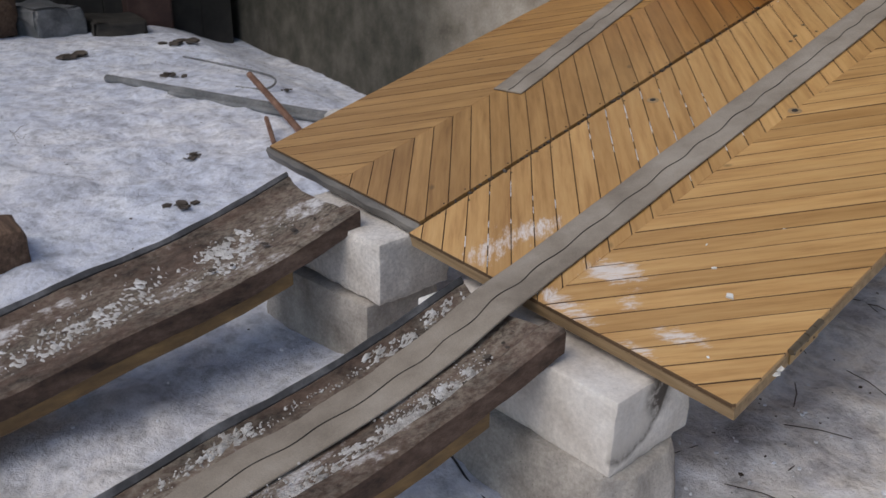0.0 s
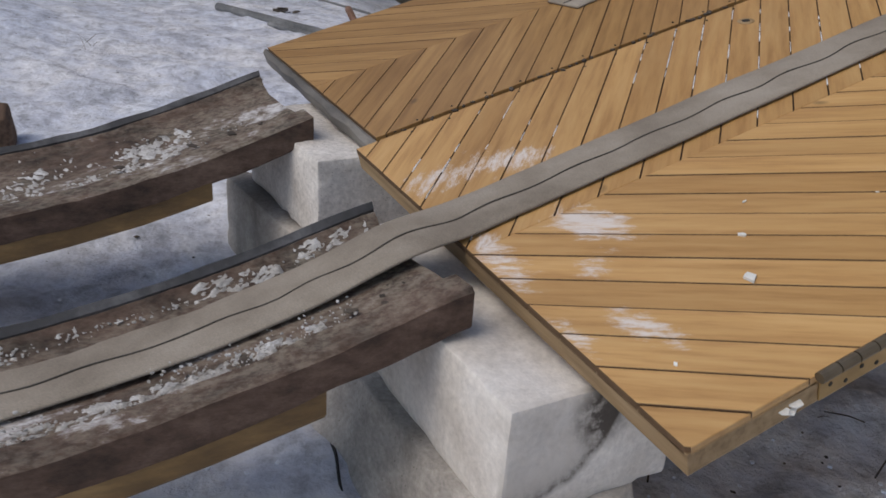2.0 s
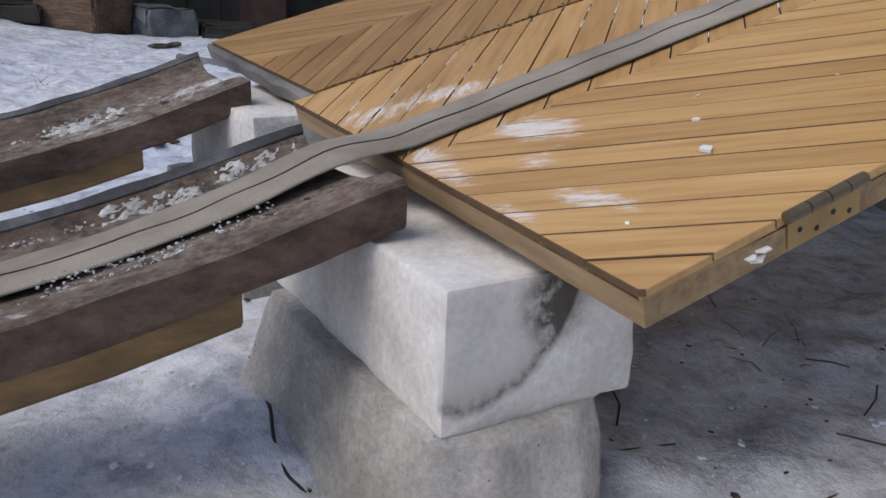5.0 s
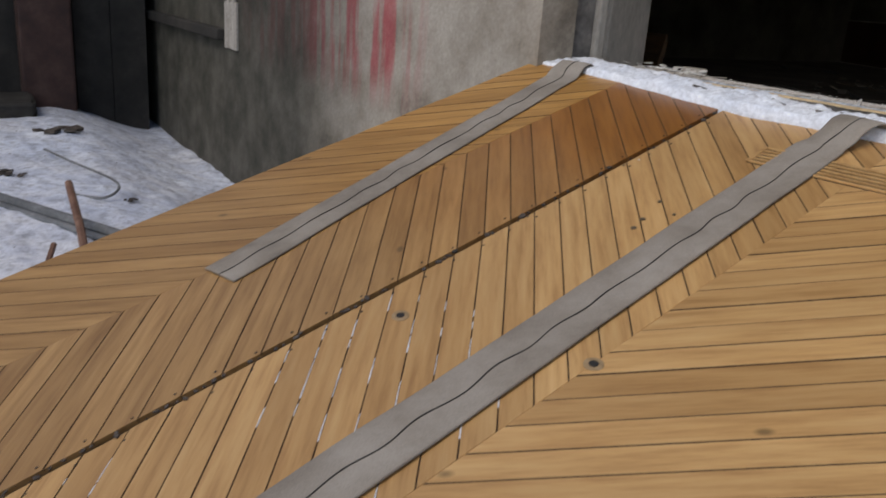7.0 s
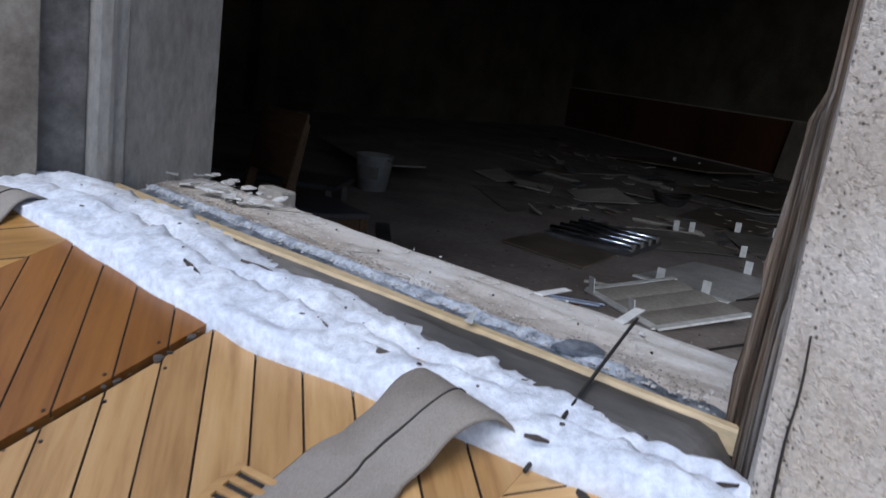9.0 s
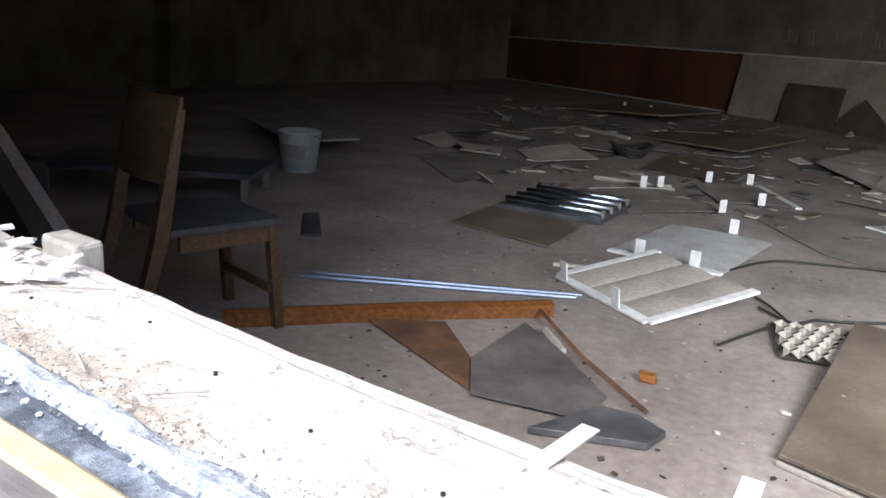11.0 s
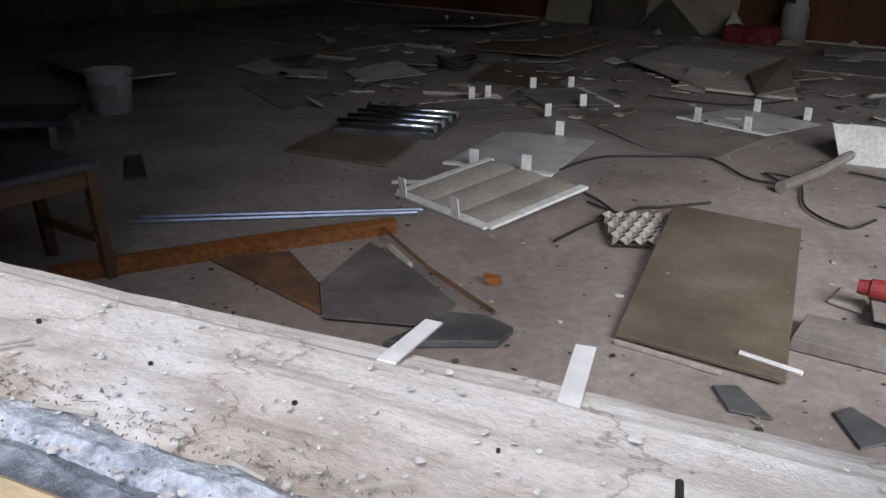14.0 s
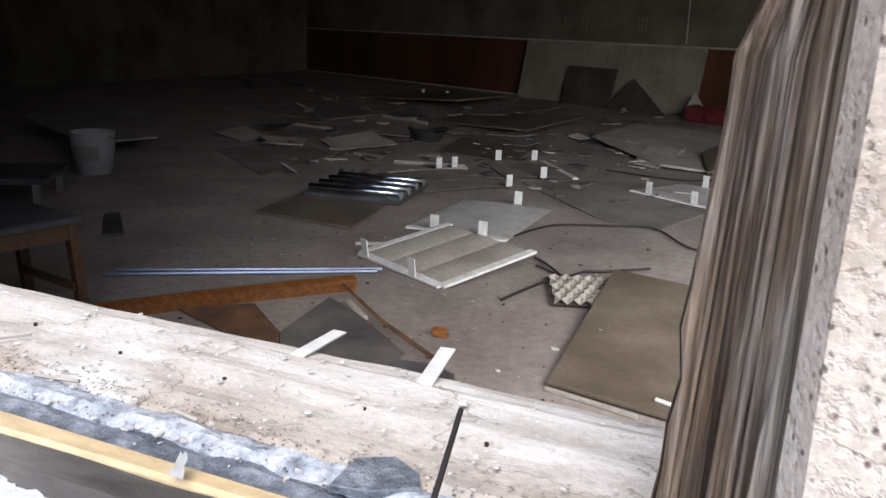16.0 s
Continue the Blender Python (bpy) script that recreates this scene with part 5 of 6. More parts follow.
# dry grass beside the stack
for cx, cy, n in ((0.05, 0.28, 12), (0.25, 0.6, 9), (-0.45, 0.62, 7), (-3.4, -0.75, 4)):
    bm = bmesh.new()
    for _ in range(n):
        a, ln = rnd.uniform(0, 6.3), rnd.uniform(0.04, 0.13)
        z0 = gz(cx, cy)
        p = Vector((cx + rnd.gauss(0, 0.03), cy + rnd.gauss(0, 0.03), z0 - 0.005))
        q = p + Vector((math.cos(a) * ln * 0.7, math.sin(a) * ln * 0.7, ln * rnd.uniform(0.2, 0.7)))
        tube([p, (p + q) / 2 + Vector((0, 0, ln * 0.12)), q], 0.0013, 4, bm, taper=0.4)
    single("dry_grass", bm, M_GRIT, "dry dark grass stalks in the snow", "grass", "tufts of dry grass")
bm = bmesh.new()
for _ in range(26):
    x, y, a, ln = rnd.gauss(-0.1, 0.4), rnd.uniform(0.25, 1.4), rnd.uniform(0, 6.3), rnd.uniform(0.04, 0.16)
    p = [(x + math.cos(a) * ln * t, y + math.sin(a) * ln * t + 0.01 * math.sin(5 * t), gz(x, y) + 0.006) for t in (0, 0.5, 1)]
    tube(p, 0.0016, 4, bm)
single("twigs", bm, M_GRIT, "thin dark twigs scattered under the ramp", "twigs", kind="stuff")

# dark shed across the yard
shed = thing("shed", "shed across the yard, the shade of its open front drawn as near-black boards", "shed", pose(-7.3, 0, 0))
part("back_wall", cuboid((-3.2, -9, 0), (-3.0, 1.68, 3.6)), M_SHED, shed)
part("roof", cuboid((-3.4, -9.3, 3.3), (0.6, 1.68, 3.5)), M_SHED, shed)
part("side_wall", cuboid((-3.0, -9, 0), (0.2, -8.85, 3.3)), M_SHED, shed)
# Near-black boards fill the open front in place of its shaded inside.
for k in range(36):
    part("shade_board", cuboid((-0.1, -9 + 0.2945 * k, 0.0), (0.0 - 0.006 * (k % 2), -9 + 0.2945 * k + 0.288, 3.3)), M_SHED, shed)
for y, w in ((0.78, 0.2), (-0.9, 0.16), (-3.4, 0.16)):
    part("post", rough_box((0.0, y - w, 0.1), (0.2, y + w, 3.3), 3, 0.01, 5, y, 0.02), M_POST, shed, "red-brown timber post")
for k in range(5):
    y = 0.4 - 0.55 * k
    single("scrap_block", rough_box((-0.3, -0.22, 0), (0.3, 0.22, 0.16 + 0.1 * (k % 3)), 3, 0.05, 4, k, 0.03), (M_SHED, M_GREYPIPE, M_LOG)[k % 3], "dark lump of scrap lying at the shed", "scrap", "scrap at the shed", m=pose(-6.85 - 0.15 * (k % 2), y, gz(-6.85, y) - 0.03, 0, 0, 25 * k))

# ---- the room behind the window ----
FW_A, FW_B = Vector((0.08, 11.83)), Vector((-10.4, 16.4))
single("floor", cuboid((-11, INNER - 0.002, FLOOR - 0.25), (11, 17.5, FLOOR)), M_FLOOR, "dusty grey cement floor strewn with rubble", "floor", kind="structure")
single("ceiling", cuboid((-11, 1.7, TOP), (11, 17.5, TOP + 0.2)), M_CONC, "bare concrete ceiling", "ceiling", kind="structure")
wall_piece("wall_west", -10.7, -10.4, INNER, 17.5, 0, TOP, M_INWALL, "dirty beige side wall")
wall_piece("wall_east", 10.0, 10.3, INNER, 17.5, 0, TOP, M_INWALL, "dirty beige side wall")
wall_piece("wall_apron_inside", -10.4, 10.0, INNER - 0.004, INNER + 0.006, 0.3, 1.12, M_INWALL, "dirty plaster below the window inside")


def along(a, b, z0, z1, y0, y1):
    """A wall piece from a to b in plan: heights z0 to z1, y0 to y1 behind the line."""
    d = Vector((b.x - a.x, b.y - a.y))
    m = Matrix.Translation((a.x, a.y, 0)) @ Matrix.Rotation(math.atan2(d.y, d.x), 4, "Z")
    return cuboid((0, min(-y0, -y1), z0), (d.length, max(-y0, -y1), z1)), m


FAR_TURN = math.atan2(FW_B.y - FW_A.y, FW_B.x - FW_A.x)
bm, fm = along(FW_A, FW_B, 1.38, TOP, 0.0, 0.25)
far_wall = single("wall_north", bm, M_INWALL, "dirty beige far wall with faded painted marks", "wall", kind="structure", m=fm)
bm, fm = along(FW_A, FW_B, 0, 1.38, -0.02, 0.25)
single("wall_north_panel", bm, M_PANEL, "dark red-brown panelling along the far wall", "panelling", kind="structure", m=fm)
bm, fm = along(FW_A, FW_B, 1.375, 1.4, -0.035, 0.0)
single("trim", bm, M_PALE, "thin pale rail above the brown panelling", "trim", kind="structure", m=fm)
bm, fm = along(FW_A, FW_B, FLOOR, FLOOR + 0.02, -0.05, -0.02)
single("baseboard", bm, M_PALE, "thin pale skirting at the far wall", "skirting", kind="structure", m=fm)
# unreadable painted marks on the far wall
for k in range(7):
    d = 3.1 + 0.27 * k + (0.2 if k > 2 else 0)
    for j in range(2 if k % 2 else 3):
        part("mark", cuboid((d + 0.06 * j, 0.001, 1.55 + 0.02 * (k % 3)), (d + 0.06 * j + 0.03, 0.006, 1.75)), M_BROWNBOARD, far_wall)
wall_piece("wall_north_end", 1.15, 10.3, 11.9, 12.15, 0, TOP, M_INWALL, "dirty beige far wall")
wall_piece("wall_north_lintel", 0.06, 1.15, 11.86, 12.1, 2.6, TOP, M_INWALL, "dirty beige wall over the doorway")
wall_piece("wall_corridor", -0.6, 2.6, 13.6, 13.8, 0, TOP, M_INWALL, "beige wall seen through the doorway")
door_1 = thing("door_1", "open doorway with a pale wooden frame", "doorway", pose(0.1, 11.8, FLOOR), kind="structure")
part("door_post", cuboid((0, 0, 0), (0.09, 0.12, 2.05), 0.008), M_PALE, door_1)
part("door_post", cuboid((0.98, 0, 0), (1.07, 0.12, 2.05), 0.008), M_PALE, door_1)
part("door_head", cuboid((0, 0, 2.05), (1.07, 0.12, 2.14), 0.008), M_PALE, door_1)
wall_piece("wall_pilaster", -10.41, -10.1, 8.1, 8.4, FLOOR, TOP, M_INWALL, "beige wall rib")


def sheet(name, corners, thick, mat, label, category="board", group="", lift=(0, 0, 0, 0), z=0.004):
    """A thin board lying on the floor, its corners in plan, each raised by lift."""
    cs = [Vector((x, y, FLOOR + z + l)) for (x, y), l in zip(corners, lift)]
    if area(corners) < 0:
        cs = cs[::-1]
    bm = bmesh.new()
    lo, hi = [bm.verts.new(c) for c in cs], [bm.verts.new(c + Vector((0, 0, thick))) for c in cs]
    n = len(cs)
    for k in range(n):
        bm.faces.new((lo[k], lo[(k + 1) % n], hi[(k + 1) % n], hi[k]))
    bm.faces.new(hi)
    bm.faces.new(lo[::-1])
    bmesh.ops.bevel(bm, geom=bm.edges[:], offset=min(0.002, thick * 0.3), segments=1, affect="EDGES")
    return single(name, bm, mat, label, category, group)


# lamp covers with clips
def lamp_cover(p, q, r, back, label, body_mat=None, ridges=3, clips=((0.25, 0), (0.8, 0), (0.3, 1), (0.8, 1)), rims=(0, 1, 2)):
    """A square fluted cover: p to q is its front edge, q to r the next; back: how far the far edge is raised."""
    p, q, r = (Vector((*c, FLOOR)) for c in (p, q, r))
    ex, ey = (q - p), (r - q)
    w, l = ex.length, ey.length
    ex = ex.normalized()
    ey = (ey - ex * ey.dot(ex)).normalized()
    up = ex.cross(ey)
    if up.z < 0:
        up = -up
    tip = math.atan2(back, l)
    ey2 = ey * math.cos(tip) + up * math.sin(tip)
    up2 = up * math.cos(tip) - ey * math.sin(tip)
    m = Matrix(((ex.x, ey2.x, up2.x, p.x), (ex.y, ey2.y, up2.y, p.y), (ex.z, ey2.z, up2.z, p.z + 0.006), (0, 0, 0, 1)))
    ob = thing("lamp_cover", label, "lamp cover", m, "fallen lamp covers")
    prof = []
    n = 10 * ridges
    for k in range(n + 1):
        x = w * k / n
        prof.append((x, 0.006 + 0.009 * abs(math.sin(math.pi * ridges * k / n)) ** 0.7))
    bm = bmesh.new()
    rows = []
    for j in range(2):
        y = l * (0.04 + 0.92 * j)
        rows.append([(x, y, h) for x, h in prof] + [(x, y, h - 0.003) for x, h in prof[::-1]])
    part("fluted_panel", loft(rows, bm), body_mat or M_WHITE, ob)
    edges = (((0, 0), (w, 0)), ((w, 0), (w, l)), ((0, 0), (0, l)), ((0, l), (w, l)))
    for e in rims:
        (x0, y0), (x1, y1) = edges[e]
        t = 0.02
        bm = cuboid((min(x0, x1) - (t if x0 == x1 else 0), min(y0, y1) - (t if y0 == y1 else 0), 0.0), (max(x0, x1) + (0.022 if x0 == x1 else 0), max(y0, y1) + (0.022 if y0 == y1 else 0), 0.011 + 0.0007 * e), 0.002)
        part("rim", bm, M_CLIP, ob, "white bent rim")
    for f, side in clips:
        y = -0.02 if side == 0 else l - 0.02
        bm = cuboid((w * f - 0.023, y - 0.003, 0.015), (w * f + 0.023, y + 0.003, 0.092), 0.001)
        clip = part("clip", bm, M_CLIP, ob, "upright white clip")
    return ob


lamp_cover((-2.292, 4.646), (-1.785, 4.395), (-1.565, 4.86), 0.07, "white fluted lamp cover lying tilted on the floor", clips=((0.72, 0), (0.12, 0)), rims=(0, 1, 2), body_mat=M_PALE)
lamp_cover((-2.346, 5.2), (-1.81, 5.212), (-2.0, 6.0), 0.0, "dusty white lamp cover behind the tilted one", ridges=1, clips=((0.3, 0), (0.78, 0), (0.62, 1)), rims=(0,))
lamp_cover((-1.56, 6.883), (-1.012, 6.585), (-0.85, 7.11), 0.0, "white lamp cover with upright clips on pale sheets", ridges=1, clips=((0.25, 0), (0.8, 0), (0.3, 1), (0.85, 1)), rims=(0,))
lamp_cover((-2.382, 6.8), (-1.99, 7.08), (-2.22, 7.8), 0.0, "dusty lamp cover further back on the floor", ridges=1, clips=((0.25, 1), (0.85, 1), (0.5, 0)), rims=(1,), body_mat=M_GREYBOARD)
lamp_cover((-2.62, 6.03), (-2.243, 6.55), (-2.62, 7.2), 0.0, "grey lamp tray with a clip, upside down", ridges=1, clips=((0.9, 0), (0.95, 1), (0.75, 1)), rims=(), body_mat=M_GREYBOARD)
lamp_cover((-6.0, 12.6), (-5.3, 12.5), (-5.5, 13.2), 0.0, "dusty lamp cover near the far wall", ridges=1, clips=((0.25, 0), (0.85, 0)), rims=(), body_mat=M_GREYBOARD)
lamp_cover((-0.5, 5.35), (0.1, 5.0), (0.3, 5.55), 0.0, "grey lamp tray with a white clip", ridges=1, clips=((0.25, 0), (0.6, 1)), rims=(), body_mat=M_GREYBOARD)

# four-tube reflector
reflector = thing("tube_reflector", "mirror reflector with four shining channels on the floor", "lamp", pose(-3.21, 5.55, FLOOR + 0.004, 0, 0, 9))
# The tray's near-black colour holds the shadow between the tubes.
part("tray", cuboid((0, 0, 0), (0.6, 0.56, 0.03), 0.006), M_DARKSHEET, reflector, "tray, its dark colour standing for the shadow between the tubes")
for k in range(4):
    y = 0.05 + 0.15 * k
    body = smooth(part("tube", tube([(0.02, y, 0.058), (0.3, y, 0.058), (0.585, y, 0.058)], 0.018, 12), M_CHROME, reflector, "shining tube"))
    part("socket", cuboid((0.584, y - 0.014, 0.03), (0.598, y + 0.014, 0.07), 0.003), M_GREYBOARD, body, "dull end socket")
for k in range(6):
    part("foil", flakes([(0.04 + 0.03 * k, 0.5 + 0.02 * (k % 3), 0.082 - 0.003 * k)], 0.02, thick=0.4, seed=k + 40), M_CHROME, reflector, "crumpled foil")

# boards and sheets on the floor
sheet("hardboard", [(-3.174, 5.06), (-2.562, 5.013), (-2.66, 5.55), (-3.25, 5.54)], 0.012, M_BROWNBOARD, "brown hardboard lying by the reflector")
sheet("hardboard", [(-1.2, 4.82), (-1.14, 3.722), (-0.714, 3.651), (-0.746, 4.724)], 0.013, M_BROWNBOARD, "large brown hardboard with scuffs, propped on a crumpled grille", lift=(0.05, 0.004, 0.004, 0.05))
single("white_lath", tube([(-0.83, 3.735, FLOOR + 0.028), (-0.683, 3.685, FLOOR + 0.03)], 0.007, 6), M_CLIP, "short white lath on the brown board", "lath")
single("pale_lath", cuboid((-0.28, -0.006, 0), (0.0, 0.006, 0.012), 0.002), M_PALE, "pale lath along the edge of the board", "lath", m=pose(-0.86, 3.645, FLOOR + 0.002, 0, 0, -11))
sheet("grey_plank", [(-0.72, 3.86), (0.35, 3.7), (0.38, 3.93), (-0.69, 4.04)], 0.035, M_GREYBOARD, "thick grey plank beside the brown board")
sheet("floor_tile", [(-0.54, 4.25), (-0.53, 4.06), (-0.36, 4.02), (-0.34, 4.26)], 0.012, M_GREYBOARD, "grey floor tile by the bottle", "tile", z=0.04)
sheet("floor_tile", [(-0.64, 4.23), (-0.6, 4.38), (-0.54, 4.29), (-0.55, 4.18)], 0.01, M_PALE, "broken pale tile corner", "tile")
sheet("glass_shard", [(-0.87, 3.575), (-0.815, 3.6), (-0.725, 3.48), (-0.82, 3.475)], 0.005, M_DARKSHEET, "dark glass shard on the floor", "shard", "dark shards")
sheet("glass_shard", [(-0.61, 3.57), (-0.575, 3.615), (-0.47, 3.52), (-0.555, 3.44)], 0.005, M_DARKSHEET, "dark glass shard on the floor", "shard", "dark shards")
sheet("rusty_sheet", [(-2.5, 3.7), (-2.287, 3.873), (-2.044, 3.686), (-1.91, 3.496), (-2.15, 3.3)], 0.006, M_RUST, "rust-stained brown sheet on the floor", "sheet")
sheet("slate_sheet", [(-1.66, 3.4), (-1.58, 3.635), (-1.48, 3.66), (-1.389, 3.628), (-1.397, 3.533)], 0.02, M_DARKSHEET, "dark slate-coloured sheet with a rounded corner", "sheet", lift=(0.0, 0.004, 0.004, 0, 0))
sheet("grey_sheet", [(-1.886, 3.467), (-2.03, 3.667), (-2.086, 4.061), (-1.879, 3.936), (-1.6, 3.72), (-1.6, 3.55)], 0.003, M_LEAD, "dull lead-grey sheet flat on the floor", "sheet", lift=(0, 0.004, 0, 0, 0, 0), z=0.012)
sheet("dark_tile", [(-3.77, 4.59), (-3.73, 4.66), (-3.39, 4.35), (-3.45, 4.28)], 0.01, M_DARKSHEET, "dark narrow tile on the floor", "tile")
sheet("pale_sheet", [(-2.275, 6.76), (-1.577, 5.996), (-1.205, 5.867), (-0.848, 7.08), (-1.67, 7.26)], 0.005, M_GREYBOARD, "large grey sheet flat on the floor", "sheet", lift=(0, 0, 0, 0, 0))
sheet("pale_sheet", [(-2.386, 9.05), (-1.563, 7.94), (-0.94, 7.9), (-1.2, 10.2), (-2.273, 10.5)], 0.02, M_PALE, "pale panel lying near the far wall", "sheet", lift=(0.05, 0.02, 0.0, 0.03, 0.05))
sheet("pale_sheet", [(-1.8, 8.08), (-1.8, 8.72), (-1.5, 8.6), (-1.57, 7.93)], 0.01, M_PALE, "broken pale sheet on the floor", "sheet", lift=(0, 0.08, 0.06, 0))
sheet("dark_tile", [(-1.34, 8.55), (-1.1, 8.95), (-0.98, 8.1), (-1.2, 7.8)], 0.02, M_BROWNBOARD, "brown board corner on pale panels", "board", lift=(0.06, 0.16, 0.05, 0.02))
sheet("grey_board", [(-4.74, 6.63), (-3.8, 5.95), (-3.9, 7.0), (-4.55, 7.35)], 0.006, M_GREYBOARD, "grey board flat on the floor")
sheet("grey_board", [(-3.3, 7.6), (-2.6, 7.5), (-2.7, 8.5), (-3.5, 8.6)], 0.01, M_BROWNBOARD, "brown board among the litter")
sheet("grey_board", [(-4.3, 9.6), (-3.0, 9.0), (-2.8, 10.3), (-4.2, 10.9)], 0.015, M_BROWNBOARD, "brown board in front of the far wall", lift=(0, 0.06, 0.1, 0))
sheet("grey_board", [(-6.5, 9.2), (-5.2, 8.8), (-5.0, 9.9), (-6.3, 10.6)], 0.015, M_GREYBOARD, "grey board in the dim part of the room")
sheet("grey_board", [(-6.4, 11.5), (-4.6, 11.0), (-4.3, 12.1), (-6.2, 12.9)], 0.02, M_BROWNBOARD, "brown boards in the dim back of the room", lift=(0, 0.1, 0.12, 0))
sheet("grey_board", [(0.2, 6.6), (1.0, 6.2), (1.3, 7.2), (0.5, 7.6)], 0.012, M_GREYBOARD, "grey board on the floor")
sheet("grey_board", [(-1.0, 9.6), (0.2, 9.2), (0.4, 10.3), (-0.8, 10.8)], 0.012, M_GREYBOARD, "grey board on the floor")
sheet("pale_sheet", [(-5.17, 5.76), (-6.44, 6.3), (-6.48, 7.54), (-4.92, 6.2)], 0.015, M_GREYBOARD, "grey panel lying across litter in the dark corner", "panel", lift=(0.1, 0.14, 0.2, 0.12))
sheet("bent_sheet", [(-4.35, 7.5), (-4.0, 7.2), (-3.6, 7.5), (-4.0, 7.75)], 0.006, M_PALE, "small pale bent panel", "panel", lift=(0.02, 0.0, 0.05, 0.1))
sheet("bent_sheet", [(-5.3, 7.3), (-4.9, 7.15), (-4.75, 7.3), (-5.2, 7.6)], 0.006, M_PALE, "small pale strip of panel", "panel", lift=(0.02, 0.0, 0.02, 0.06))
# pale box turned over
box_ = thing("white_trough", "white dented sheet-metal trough lying on the floor", "trough", pose(-0.64, 6.12, FLOOR, 0, 0, -3))
part("base", cuboid((0.02, 0.02, 0.0), (0.95, 0.36, 0.012), 0.003), M_PALE, box_)
part("front_side", loft([[(0.0, 0.0, 0.0), (0.01, 0.012, 0.0), (-0.06, 0.16, 0.16), (-0.07, 0.15, 0.165)], [(0.95, 0.0, 0.0), (0.95, 0.012, 0.0), (0.97, 0.16, 0.15), (0.97, 0.15, 0.155)]]), M_WHITE, box_, "scratched white side")
part("back_side", cuboid((0.0, 0.36, 0.0), (0.95, 0.372, 0.13), 0.003), M_WHITE, box_)
part("end", cuboid((0.0, 0.16, 0.0), (0.012, 0.36, 0.14), 0.003), M_WHITE, box_)
single("wooden_club", tube([(-0.86, 5.4, FLOOR + 0.03), (-0.72, 5.75, FLOOR + 0.035), (-0.6, 6.1, FLOOR + 0.05)], 0.028, 8, taper=0.8), M_GREYBOARD, "grey wooden rod on the floor", "rod")

# broken wooden frame, laths and pipes
rows = []
for x, y in ((-2.76, 3.31), (-2.4, 3.8), (-2.06, 4.21)):
    rows.append([(x, y, FLOOR), (x, y, FLOOR + 0.045), (x - 0.02, y + 0.016, FLOOR + 0.055), (x - 0.05, y + 0.04, FLOOR + 0.045), (x - 0.05, y + 0.04, FLOOR)])
bm = loft(rows)
single("wooden_rail", bm, M_ORANGE, "orange varnished wooden rail lying on the floor", "rail")
single("wooden_lath", tube([(-2.092, 4.167, FLOOR + 0.03), (-1.77, 3.889, FLOOR + 0.03), (-1.463, 3.665, FLOOR + 0.038)], 0.009, 4), M_RUST, "brown broken lath joined to the rail", "lath")
for dy, r in ((0.0, 0.01), (0.045, 0.009)):
    single("steel_pipe", tube([(-3.0, 3.85 + dy * 1.6, FLOOR + r), (-2.1, 4.445 + dy, FLOOR + r)], r, 8), M_PIPE, "thin blue-grey steel pipe on the floor", "pipe", "thin pipes")
for a, b, r in (((-3.34, 6.94), (-2.82, 7.07), 0.014), ((-3.15, 6.5), (-2.78, 7.02), 0.012), ((-2.27, 4.85), (-2.4, 4.78), 0.01), ((-2.0, 4.05), (-1.86, 3.93), 0.012), ((-4.9, 9.6), (-4.2, 9.3), 0.018), ((-5.35, 8.4), (-4.7, 8.25), 0.015), ((-0.5, 8.3), (0.2, 8.9), 0.015)):
    single("white_strip", tube([(*a, FLOOR + r), (*b, FLOOR + r)], r, 5), M_PALE, "pale broken strip on the floor", "strip", "pale strips")
for pts in ([(-1.81, 5.32), (-1.71, 5.65), (-1.45, 5.81), (-1.23, 5.88), (-1.01, 5.57), (-0.86, 5.55)], [(-1.55, 4.88), (-1.4, 4.79), (-1.34, 4.9), (-1.26, 4.95), (-1.1, 5.1)],
            [(-1.52, 4.36), (-1.47, 4.58), (-1.43, 4.68), (-1.33, 4.66), (-1.5, 4.9), (-1.6, 5.0)], [(-3.83, 6.9), (-3.9, 7.6), (-3.75, 8.1), (-3.96, 8.6), (-3.2, 8.7), (-2.6, 8.2)],
            [(-0.86, 5.55), (-0.95, 5.7), (-0.8, 5.62), (-0.75, 5.2), (-0.6, 5.0), (-0.5, 5.15)], [(-0.6, 5.9), (-0.2, 5.8), (0.1, 6.3), (0.6, 6.5)], [(-1.9, 7.6), (-1.3, 7.5), (-0.9, 8.0)]):
    single("loose_cable", tube(curve_points([(x, y, FLOOR + 0.012) for x, y in pts], 6), 0.0052, 6), M_CABLE, "dark cable lying loose on the floor", "cable", "loose cables")
coil = bmesh.new()
for k in range(3):
    tube([(-3.69 + (0.13 + 0.02 * k) * math.cos(a), 8.25 + (0.13 + 0.02 * k) * math.sin(a), FLOOR + 0.03 + 0.03 * k + 0.02 * math.sin(2 * a)) for a in [6.283 * j / 20 for j in range(21)]], 0.014, 6, coil)
single("cable_coil", coil, M_CABLE, "small coil of dark cable", "coil")
